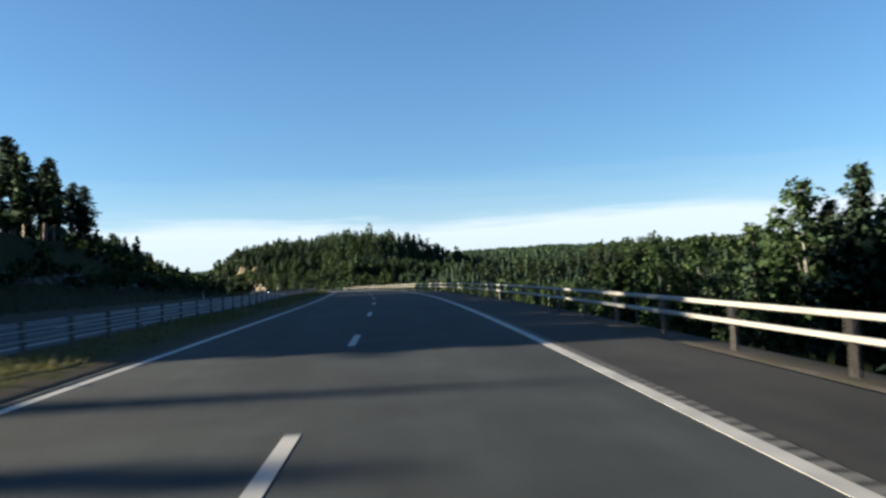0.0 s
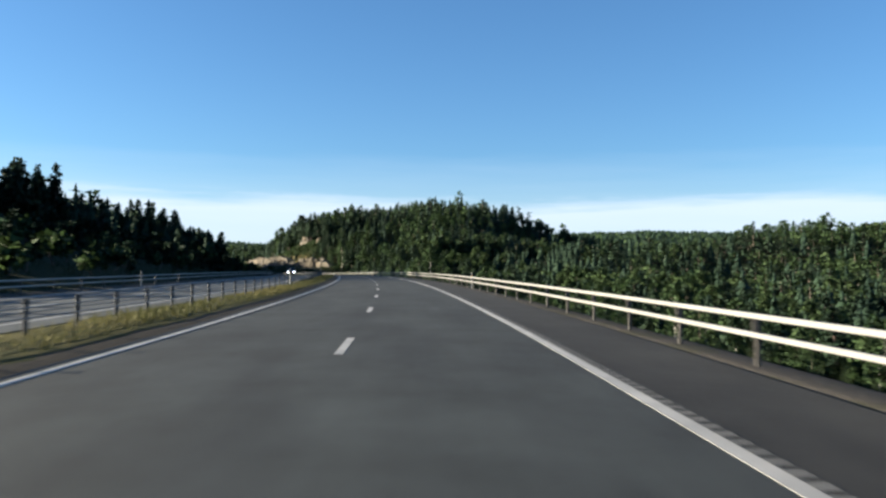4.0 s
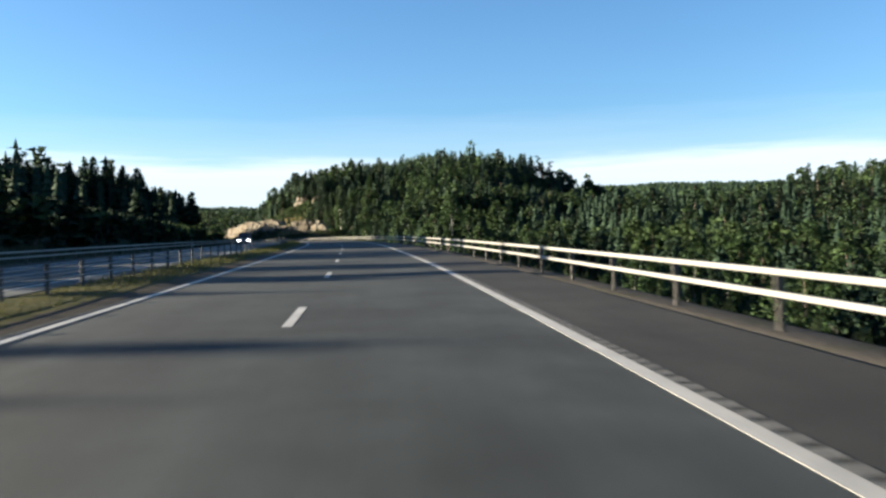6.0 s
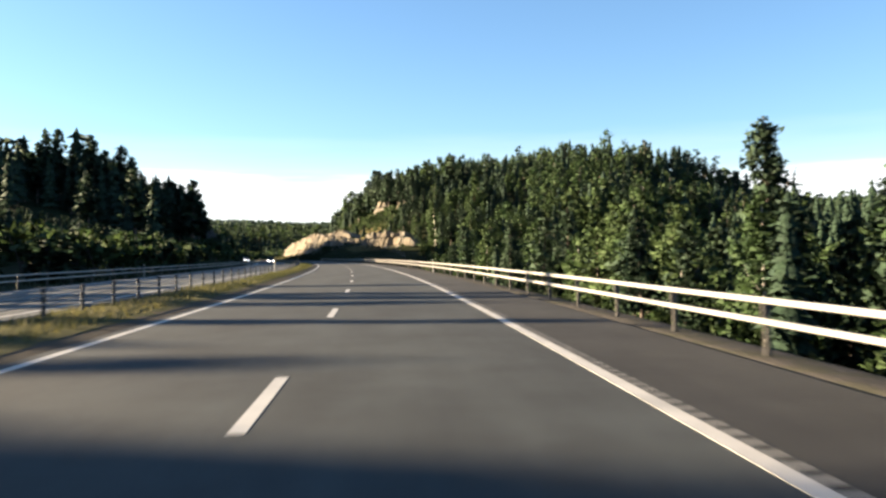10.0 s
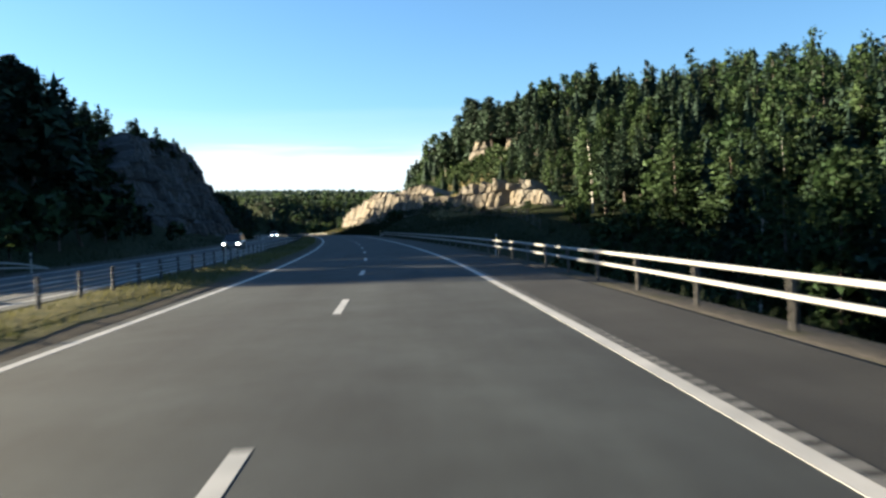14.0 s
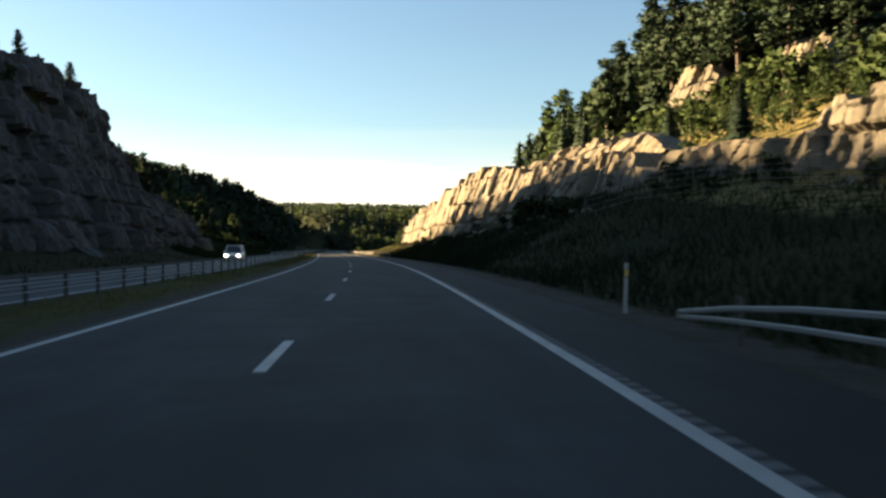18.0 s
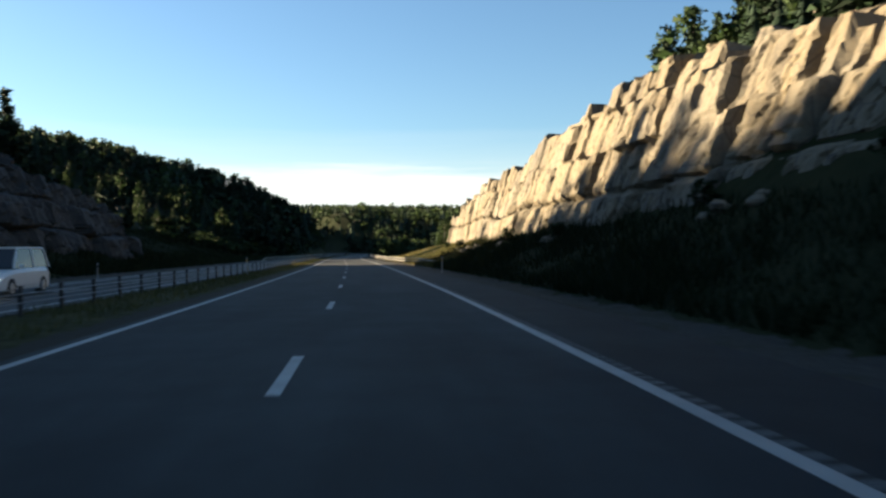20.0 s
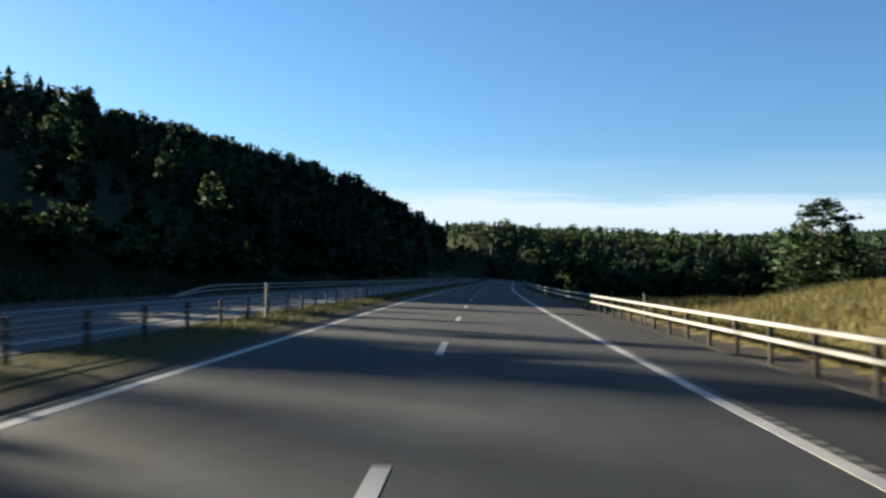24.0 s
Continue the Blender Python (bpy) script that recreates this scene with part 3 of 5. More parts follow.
ground.data.attributes.new("wooded", "FLOAT", "POINT")
ground.data.attributes.new("dry", "FLOAT", "POINT")
floor_weight, dry_weight = ground.data.attributes["wooded"], ground.data.attributes["dry"]
tagged(ground, "rough roadside ground of dry grass, gravel verge and forest floor", "ground", kind="structure")

# ---- carriageways, median, markings ----
BAR_S = (-60, 0, 85, 170, 300, 390, 520, 600, 757, 1000)
BAR_D = (-7.6, -7.6, -7.8, -7.1, -8.0, -7.1, -8.5, -8.0, -7.3, -7.3)
R_LINE, C_LINE, L_LINE = 2.54, -1.10, -4.73


def strip(name, label, mat, s0, s1, ds, left, right, z, kind="structure", category="road", thick=0.25):
    """A slab along the road, between two sideways distances, with its sides."""
    s = np.arange(s0, s1 + ds / 2, ds)
    lo, hi = left(s) if callable(left) else np.full(len(s), left), right(s) if callable(right) else np.full(len(s), right)
    across = np.linspace(0, 1, 9)
    d = lo[:, None] + (hi - lo)[:, None] * across[None]
    d = np.concatenate([lo[:, None] - 0.02, d, hi[:, None] + 0.02], 1)
    zz = np.concatenate([[z - thick], np.full(9, z), [z - thick]])
    v = road(s[:, None], d, zz[None] + 0 * d)
    ob = new(name, mesh_of(name, v.reshape(-1, 3), grid_faces(len(s), 11)[:, ::-1], mat, uv=np.stack([d.ravel(), np.repeat(s, 11)], 1)))
    return tagged(ob, label, category, kind=kind)


main_road = strip("road", "grey worn asphalt of a two-lane motorway carriageway", ASPHALT, -80, 1500, 4, L_LINE - 0.3, R_LINE + 0.14, 0.0)
strip("road_shoulder", "darker brownish asphalt of the paved road shoulder", ASPHALT_SHOULDER, -80, 1500, 4, R_LINE + 0.14, 4.62, -0.004)
bar_at = lambda s: np.interp(s, BAR_S, BAR_D)
far_road = strip("road_oncoming", "grey asphalt of the oncoming motorway carriageway, paler for grazing sky reflection", ASPHALT_FAR, -80, 1500, 4, -16.9, lambda s: bar_at(s) - 0.95, 0.0)

m_s = np.arange(-80, 1500.1, 2.0)
m_u = np.linspace(0, 1, 12)
m_lo, m_hi = bar_at(m_s) - 0.95, np.full(len(m_s), L_LINE - 0.3)
m_d = m_lo[:, None] + (m_hi - m_lo)[:, None] * m_u[None]
m_z = -0.03 + 0.10 * np.sin(m_u * math.pi)[None] ** 0.7 + 0.12 * fbm(m_s[:, None] / 1.7, m_d / 0.8, 21) * np.sin(m_u * math.pi)[None]
median = new("median_strip", mesh_of("median_strip", road(m_s[:, None], m_d, m_z).reshape(-1, 3), grid_faces(len(m_s), 12)[:, ::-1], MEDIAN, smooth=True,
                                     uv=np.stack([m_d.ravel(), np.repeat(m_s, 12)], 1)))
tagged(median, "gravel and dry grass median strip between the carriageways", "median", kind="structure")


def marking(name, parent, s0, s1, d, wide, z=0.004, ds=4.0):
    n = max(2, int(math.ceil((s1 - s0) / ds)) + 1)
    s = np.linspace(s0, s1, n)
    dd = np.stack([np.full(n, d - wide / 2), np.full(n, d - wide / 2), np.full(n, d + wide / 2), np.full(n, d + wide / 2)], 1)
    zz = np.array([0.0, z, z, 0.0])
    v = road(s[:, None], dd, zz[None] + 0 * dd)
    ob = new(name, mesh_of(name, v.reshape(-1, 3), grid_faces(n, 4)[:, ::-1], PAINT, uv=np.stack([dd.ravel(), np.repeat(s, 4)], 1)))
    ob.parent = parent
    return ob


marking("edge_line", main_road, -80, 1500, R_LINE, 0.17)
marking("edge_line", main_road, -80, 1500, L_LINE, 0.16)
marking("edge_line", far_road, -80, 1500, -16.1, 0.17)
marking("edge_line", far_road, -80, 1500, -9.35, 0.15)
for k in range(-9, 110):
    marking("lane_dash", main_road, 3.64 + 12 * k, 3.64 + 12 * k + 3, C_LINE, 0.15, 0.005, 1.5)
    marking("lane_dash", far_road, 6.0 + 12 * k, 9.0 + 12 * k, -12.5, 0.15, 0.005, 1.5)
# ribs of the rumble line, outside the right edge line
rib_s = np.arange(-40, 800, 0.33)
rv = road((rib_s[:, None] + np.array([0, 0, 0.12, 0.12])[None]), np.array([R_LINE + 0.08, R_LINE + 0.23, R_LINE + 0.23, R_LINE + 0.08])[None], 0.007)
ribs = new("rumble_ribs", mesh_of("rumble_ribs", rv.reshape(-1, 3), np.arange(len(rib_s) * 4).reshape(-1, 4), RIB_PAINT,
                                  uv=np.stack([np.tile([0, 0.26, 0.26, 0.0], len(rib_s)), (rib_s[:, None] + np.array([0, 0, 0.12, 0.12])).ravel()], 1)))
ribs.parent = main_road
tagged(ribs, "worn white rumble ribs beside the edge line", kind="stuff")

# ---- rock cuts ----


def cliff(name, label, mat, stations, cols, rows, size, seed, back=7.0, bulge=1.0, notches=(), smooth_part=((0, 1), (1, 1))):
    """A blasted rock face through stations (s, base d, base z, top d, top z), broken into blocks and ledges; its top runs back onto the land."""
    st = np.array(stations, float)
    s = np.linspace(st[0, 0], st[-1, 0], cols)
    bd, bz, td, tz = (np.interp(s, st[:, 0], st[:, i]) for i in range(1, 5))
    way = np.sign(td.mean())
    length = np.concatenate([[0], np.cumsum(np.hypot(np.diff(s), np.diff(bd)))])
    tz = tz + (1.2 if size > 0.9 else 1.5) * (cells(length / (2.2 * size), length * 0 + seed, seed)[0] - (0.5 if size > 0.9 else 0.75)) * np.clip((tz - bz) / 4, 0, 1)
    cut = np.zeros(cols)
    for s0, deep, wide in notches:
        cut = np.maximum(cut, deep * np.exp(-((s - s0 + 0.3 * fbm(s, s * 0, seed)) / wide) ** 4))
    tz = tz - cut
    u = np.linspace(0, 1, rows)[None]
    tail = np.linspace(0, 1, 8)[1:][None]
    d = bd[:, None] + (td - bd)[:, None] * u
    z = (bz - 0.8)[:, None] + (tz - bz + 0.8)[:, None] * u
    L = length[:, None] + 0 * u
    # beds lie nearly level, each split into upright blocks by joints
    high = np.clip((tz - bz), 1, None)[:, None]
    wave = 1.5 * fbm(L / 12, L * 0, seed + 5)
    rise = (z - bz[:, None] + wave + 0.35 * fbm(L / 3, z / 3, seed + 6)) / (2.7 * size)
    bed = np.floor(rise)
    seam = np.abs(rise - np.round(rise)) * 2.7 * size
    seam = np.where(hash2(np.round(rise), L * 0 + seed, 3) > 0.25, seam, 9.0)
    lean = L + 0.12 * z + 0.5 * fbm(L / 4, z / 4, seed + 7)
    v1, e1 = cells(lean / (5.5 * size), bed * 5.0, seed)
    v2, e2 = cells(lean / (2.1 * size), bed * 5.0, seed + 11)
    v3, e3 = cells(lean / (0.9 * size), z / (1.1 * size), seed + 13)
    back_step = -0.28 * size * (bed - high / (5.4 * size))
    out = 1.15 * size * (v1 - 0.5) + 0.2 * size * (v2 - 0.5) + 0.3 * size * (v3 - 0.5) + back_step + 0.14 * fbm(L / 1.3, z / 1.3, seed + 3, 5) + 1.0 * fbm(L / 12, z / 9, seed + 8)
    cleft = hash2(np.floor(lean / (9 * size)), bed * 0 + seed, 5) > 0.5
    bulge = bulge * np.interp(s, *smooth_part)[:, None]
    out *= bulge
    out -= np.minimum(1.0, 0.15 + bulge) * (np.where(cleft, 1.3, 0.4) * np.clip(1 - e1 / 0.08, 0, 1) + 0.05 * np.clip(1 - e2 / 0.14, 0, 1) + 0.1 * np.clip(1 - e3 / 0.12, 0, 1) + 0.55 * np.clip(1 - seam / 0.26, 0, 1))
    out *= np.clip((tz - bz) / 3, 0.15, 1)[:, None]
    out -= 0.7 * cut[:, None] * np.clip((u - 0.3) / 0.2, 0, 1)
    d = d - way * out
    tip = np.repeat(d[:, -1:], 7, 1) + way * back * tail
    far = land(s[:, None], tip)
    zt = np.maximum(tz[:, None] + 0.5 * fbm(L[:, :1] / 1.5 + tail * 0, tip / 1.5, seed + 4), far + 0.05)
    zt = zt * (1 - tail ** 2) + (far - 0.4) * tail ** 2
    d, z = np.concatenate([d, tip], 1), np.concatenate([z, zt], 1)
    # end faces run back as well
    v = road(s[:, None] + 0 * d, d, z)
    f = grid_faces(cols, rows + 7)
    ob = new(name, mesh_of(name, v.reshape(-1, 3), f if way < 0 else f[:, ::-1], mat))
    return tagged(ob, label, "rock face", kind="structure")


cliff("rock_cut_upper", "sunlit tan granite wall of big blocks with dark clefts above the grass slope", ROCK,
      ((576.5, 37, 0.8, 38, 1.4), (578.5, 35.4, 1.0, 36.3, 6.8), (583.2, 33, 1.3, 34, 7.1), (583.8, 32.7, 1.3, 33.8, 9.3), (592, 28.6, 1.5, 30, 9.8), (601, 24.2, 1.6, 25.6, 9.6), (602.4, 23.6, 1.6, 25, 7.5), (607, 21, 1.8, 22.6, 7.6), (612, 18.5, 1.9, 20.2, 7.9), (615, 19.5, 1.9, 21.5, 5.5)), 260, 40, 1.15, 35, 6.0, 1.4,
      ((589.6, 2.6, 0.9), (593.6, 1.4, 0.35), (586.2, 1.2, 0.4), (597.5, 0.9, 0.3)))
cliff("rock_cut_right", "tall sunlit tan granite rock cut with cracks and dark streaks", ROCK,
      ((611, 18.6, 1.8, 20, 6.0), (616, 17.2, 2.1, 19.2, 7.6), (624, 17, 2.2, 19.5, 8.8), (635, 16, 2.2, 19.0, 9.2), (648, 14.5, 2.0, 17.8, 9.6), (661, 12.8, 1.9, 16.4, 11.2), (682, 12.0, 1.7, 15.0, 10.3), (690, 12.0, 1.7, 14.6, 9.2),
       (705, 12.0, 1.7, 13.8, 8.4), (718.5, 12.1, 1.7, 13.3, 7.6), (719.4, 12.1, 1.7, 13.3, 6.2), (722, 12.1, 1.7, 13.3, 5.7), (729, 12.2, 1.6, 13.3, 5.5), (730, 12.3, 1.6, 13.4, 4.1), (736.6, 12.6, 1.6, 13.8, 4.2), (738, 13.6, 1.5, 14.8, 3.9), (739.5, 16, 1.4, 17, 3.2), (741, 19, 1.0, 20, 1.2)), 720, 50, 1.0, 31, 6.0, 0.5, (), ((640, 680), (2.4, 1)))
cliff("rock_terrace", "broken sunlit granite ledges above the lip of the rock cut", ROCK,
      ((618, 21.5, 8.4, 22.5, 8.6), (621, 20.6, 8.4, 22.4, 10.2), (630, 20.6, 8.6, 22.8, 11.3), (637, 20.4, 8.8, 22.8, 11.9), (645, 19.6, 9.0, 22, 11.6), (655, 18.8, 9.4, 20.6, 11.2), (660, 18.6, 10, 19.6, 10.6)), 200, 26, 0.7, 37, 6.0, 1.5)
cliff("rock_boulder_bank", "pale granite outcrop on the dry grass bank below spruces", ROCK,
      ((755, 20.5, 1.3, 21.5, 1.6), (758, 18.3, 1.3, 20.0, 4.0), (762, 17.6, 1.4, 19.8, 5.2), (769, 18.2, 1.6, 20.6, 5.6), (775, 19.8, 1.7, 21.8, 5.0), (779, 22.5, 1.7, 23.8, 3.2), (781, 24, 1.6, 24.6, 1.8)), 70, 18, 0.8, 43, 3.0)
cliff("rock_outcrop", "pale granite outcrop among trees on the hillside", ROCK,
      ((654, 44.5, 16, 46, 17), (657, 43, 16, 46, 23), (664, 42.5, 16.5, 46, 26.8), (672, 43.5, 17, 47.5, 26), (680, 46, 18, 49.5, 23.5), (684, 48, 18, 49, 19)), 130, 32, 1.2, 57, 6.0)
cliff("rock_outcrop_small", "small pale granite outcrop between pines on the hillside", ROCK,
      ((637, 48.5, 18.5, 49.5, 19), (640, 47.5, 18.5, 49.5, 23.6), (647, 47.5, 18.8, 50, 24.6), (652, 48.5, 19, 50.5, 23), (655, 50, 19.5, 51, 20)), 80, 22, 1.1, 61, 5.0)
cliff("rock_cut_left", "dark shaded blasted rock cut beside the oncoming carriageway", ROCK_SHADED,
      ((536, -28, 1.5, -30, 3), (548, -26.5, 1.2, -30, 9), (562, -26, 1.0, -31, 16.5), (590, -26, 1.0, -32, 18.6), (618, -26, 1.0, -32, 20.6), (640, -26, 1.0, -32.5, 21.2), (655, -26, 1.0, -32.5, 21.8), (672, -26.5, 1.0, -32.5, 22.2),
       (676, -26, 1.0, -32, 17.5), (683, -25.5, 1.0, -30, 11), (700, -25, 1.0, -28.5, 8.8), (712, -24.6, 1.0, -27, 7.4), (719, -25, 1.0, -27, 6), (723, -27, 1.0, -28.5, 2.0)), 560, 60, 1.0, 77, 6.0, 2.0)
cliff("rock_knoll_left", "low shaded rock knoll at the forest edge", ROCK_SHADED,
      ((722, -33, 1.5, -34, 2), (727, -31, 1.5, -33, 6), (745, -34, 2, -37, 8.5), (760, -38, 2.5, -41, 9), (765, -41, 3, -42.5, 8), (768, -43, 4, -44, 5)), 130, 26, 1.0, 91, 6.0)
cliff("rock_ledge_left", "low rock ledge, toned dark for shade, along the oncoming carriageway", ROCK_SHADED,
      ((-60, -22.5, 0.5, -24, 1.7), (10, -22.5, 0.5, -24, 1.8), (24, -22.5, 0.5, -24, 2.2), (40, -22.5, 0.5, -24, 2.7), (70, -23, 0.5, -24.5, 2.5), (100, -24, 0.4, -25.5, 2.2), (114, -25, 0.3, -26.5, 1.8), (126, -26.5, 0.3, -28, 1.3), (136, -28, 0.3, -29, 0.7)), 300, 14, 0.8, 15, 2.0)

# ---- guard rails ----


def guard_rail(label, group, s0, s1, d, gap, ends=(), flare=0.0):
    """Two box beams on steel posts along the road; the ends named dip to the ground."""
    root = new("guard_rail")
    root.location = at((s0 + s1) / 2, d)
    back = root.matrix_basis.inverted()
    s = np.arange(s0, s1 + 0.01, 2.0)
    dip = np.zeros(len(s))
    if "start" in ends:
        dip = np.maximum(dip, np.clip(1 - (s - s0) / 9, 0, 1) ** 2)
    if "end" in ends:
        dip = np.maximum(dip, np.clip(1 - (s1 - s) / 9, 0, 1) ** 2)
    face = -np.sign(d)
    away = flare * np.clip(1 - (s - s0) / 14, 0, 1) ** 2
    wave = 0.012 * fbm(s / 6.0, s * 0, 4)
    for name, z, tall in (("upper_beam", 0.665, 0.085), ("lower_beam", 0.375, 0.08)):
        h = tall / 2
        sec = np.array([(-0.03, -h), (0.025, -h * 1.0), (0.04, -h * 0.6), (0.04, h * 0.6), (0.025, h), (-0.03, h)])
        sec[:, 0] = sec[:, 0] * face + face * 0.09
        v, f = sweep((s, d + away + wave, z * (1 - dip) + 0.05 * dip + wave + 0.12 * away), sec)
        v = v - np.array(root.location)
        part(name, mesh_of(name, v, f if face < 0 else f[:, ::-1], GALVANISED), None, root, "pale galvanised box beam")
    post = None
    for k, p in enumerate(np.arange(s0 + 0.6, s1, gap)):
        low = float(np.interp(p, s, dip))
        if low > 0.5:
            continue
        if post is None:
            bm = bmesh.new()
            box(bm, (0, 0, 0.17), (0.085, 0.06, 1.04), 0, 0.012)
            box(bm, (face * 0.045, 0, 0.52), (0.06, 0.05, 0.4))
            post = part("post", bm, POST_STEEL, root)
            ob = post
        else:
            ob = new("post", post.data)
            ob.parent = root
        ob.matrix_basis = back @ Matrix.Translation(at(p, d + float(np.interp(p, s, away)), -0.02 - 0.2 * low)) @ Matrix.Rotation(heading(p) + radians(RNG.uniform(-2, 2)), 4, "Z")
    return tagged(root, label, "guard rail", group)


guard_rail("galvanised double-beam guard rail above the valley slope", "guard rails", -60, 190, 5.41, 3.6)
guard_rail("galvanised double-beam guard rail above the valley slope", "guard rails", 190, 400, 5.41, 3.6)
guard_rail("galvanised double-beam guard rail whose end dips to the ground", "guard rails", 400, 573.3, 5.41, 3.6, ("end",))
guard_rail("galvanised guard rail beside a dry grass bank", "guard rails", 696.8, 960, 5.2, 2.1, ("start",), 2.4)
guard_rail("galvanised guard rail at the outer edge of the oncoming carriageway", "guard rails", 130, 300, -17.9, 4.0, ("start",))
guard_rail("galvanised guard rail at the outer edge of the oncoming carriageway", "guard rails", 300, 478, -17.9, 4.0, ("end",))
guard_rail("galvanised guard rail below the dark wooded hill", "guard rails", 790, 1010, -17.9, 4.0, ("start",))

# ---- cable barrier on the median ----


def cable_barrier(s0, s1):
    root = new("cable_barrier")
    root.location = at((s0 + s1) / 2, float(bar_at((s0 + s1) / 2)))
    back = root.matrix_basis.inverted()
    s = np.arange(s0, s1 + 0.01, 2.5)
    for z in (0.33, 0.43, 0.53, 0.63):
        v, f = sweep((s, bar_at(s) + (0.045 if z in (0.33, 0.53) else -0.045), np.full(len(s), z + 0.04)), ring(0.014, 5))
        part("cable", mesh_of("cable", v - np.array(root.location), f, CABLE), None, root)
    post = None
    for p in s[:-1] + 1.2:
        if post is None:
            bm = bmesh.new()
            box(bm, (0, 0, 0.25), (0.08, 0.1, 0.98), 0, 0.012)
            box(bm, (0, 0, 0.735), (0.1, 0.12, 0.03))
            post = ob = part("post", bm, DARK_STEEL, root)
        else:
            ob = new("post", post.data)
            ob.parent = root
        lean = Matrix.Rotation(radians(RNG.normal(0, 0.9)), 4, "X") @ Matrix.Rotation(radians(RNG.normal(0, 0.9)), 4, "Y")
        ob.matrix_basis = back @ Matrix.Translation(at(p, float(bar_at(p)), 0.0)) @ Matrix.Rotation(heading(p), 4, "Z") @ lean
    return tagged(root, "steel cable barrier on dark posts along the grassy median", "cable barrier", "median cable barriers")


for a in np.arange(-60, 1000, 200):
    cable_barrier(float(a), float(a) + 200)

# ---- delineator posts ----


def delineator():
    root = new("delineator_post")
    bm = bmesh.new()
    box(bm, (0, 0, 0.45), (0.085, 0.045, 1.15), 0, 0.015)
    part("post", bm, WHITE_PLASTIC, root)
    bm = bmesh.new()
    box(bm, (0, 0, 0.80), (0.089, 0.049, 0.2), 0, 0.012)
    part("black_band", bm, BLACK_PLASTIC, root, "black band round a white post")
    bm = bmesh.new()
    box(bm, (0, -0.027, 0.80), (0.055, 0.012, 0.14), 0, 0.004)
    part("reflector", bm, REFLECTOR, root, "small amber reflector")
    return tagged(root, "white roadside delineator post with a black band and reflector", "delineator", "delineator posts")


first = None
for s0, right in ((-14, 0), (83.4, -4), (180.7, -0.6), (278, 0), (376, 0), (474.5, -0.2), (574, 1.7), (676, 0), (771, 3), (868, 0), (966, 0)):
    for d, lift in ((5.5, -0.05), (float(bar_at(s0)), 0.02), (-17.35, -0.05)):
        s = s0 + right if d > 0 else s0
        if (d > 0 and s == -14) or (d < -17 and s > 700):
            continue
        m = Matrix.Translation(at(s, d, lift)) @ Matrix.Rotation(heading(s) + (math.pi if d < -15 else 0), 4, "Z") @ Matrix.Rotation(radians(RNG.normal(0, 1.5)), 4, "Y")
        if -10 < d < 0:
            m = m @ Matrix.Translation((0, -0.12, 0.12))
        if first is None:
            first = delineator()
            first.matrix_basis = m
        else:
            copy_thing(first, m)

# ---- trees ----


def stem(points, radii, sides):
    """A tapered, bent stem through the points."""
    p = np.asarray(points, float)
    a = np.arange(sides) * 2 * math.pi / sides
    v = p[:, None] + np.asarray(radii)[:, None, None] * np.stack([np.cos(a), np.sin(a), 0 * a], 1)[None]
    k, r = sides, len(p)
    i, j = np.meshgrid(np.arange(r - 1), np.arange(k), indexing="ij")
    q, w = i * k + j, i * k + (j + 1) % k
    return v.reshape(-1, 3), np.stack([q, w, w + k, q + k], -1).reshape(-1, 4)


def limb(a, b, r, rng, sides=4):
    a, b = np.asarray(a, float), np.asarray(b, float)
    mid = (a + b) / 2 + rng.normal(0, 0.06, 3) * np.linalg.norm(b - a)
    return stem([a, mid, b], [r, r * 0.65, r * 0.2], sides)


def joined(pieces):
    vs, fs, n = [], [], 0
    for v, f in pieces:
        vs.append(v)
        fs.append(f + n)
        n += len(v)
    return np.concatenate(vs), np.concatenate(fs)


def clumps(centres, sizes, rng, squash, fine):
    """Loose tufts of small leaf sprays round the centres: vertices, triangles, normals."""
    c, r = np.asarray(centres, float), np.asarray(sizes, float)[:, None, None]
    n, size = ((6, 0.95), (10, 0.66), (23, 0.41), (13, 0.52), (6, 0.66))[fine]
    unit = lambda v: v / (np.linalg.norm(v, axis=-1, keepdims=True) + 1e-9)
    away = unit(rng.normal(size=(len(c), n, 3)))
    mid = c[:, None] + away * r * rng.uniform(0.2, 1.15, (len(c), n, 1)) * np.array([1, 1, squash])
    u = unit(rng.normal(size=mid.shape) * np.array([1, 1, 0.7]))
    w = unit(np.cross(u, rng.normal(size=mid.shape)))
    s = r * size * rng.uniform(0.55, 1.4, (len(c), n, 1))
    V = np.stack([mid + u * s, mid + (0.62 * w - 0.5 * u) * s, mid - (0.62 * w + 0.5 * u) * s], 2)
    out = (c - c.mean(0)) * np.array([1, 1, 0.5]) + np.array([0, 0, 0.4])
    N = 0.55 * away + 0.75 * unit(out)[:, None] + rng.normal(0, 0.3, mid.shape)
    return V.reshape(-1, 3), np.arange(3 * n * len(c)).reshape(-1, 3), np.repeat(unit(N).reshape(-1, 3), 3, 0)


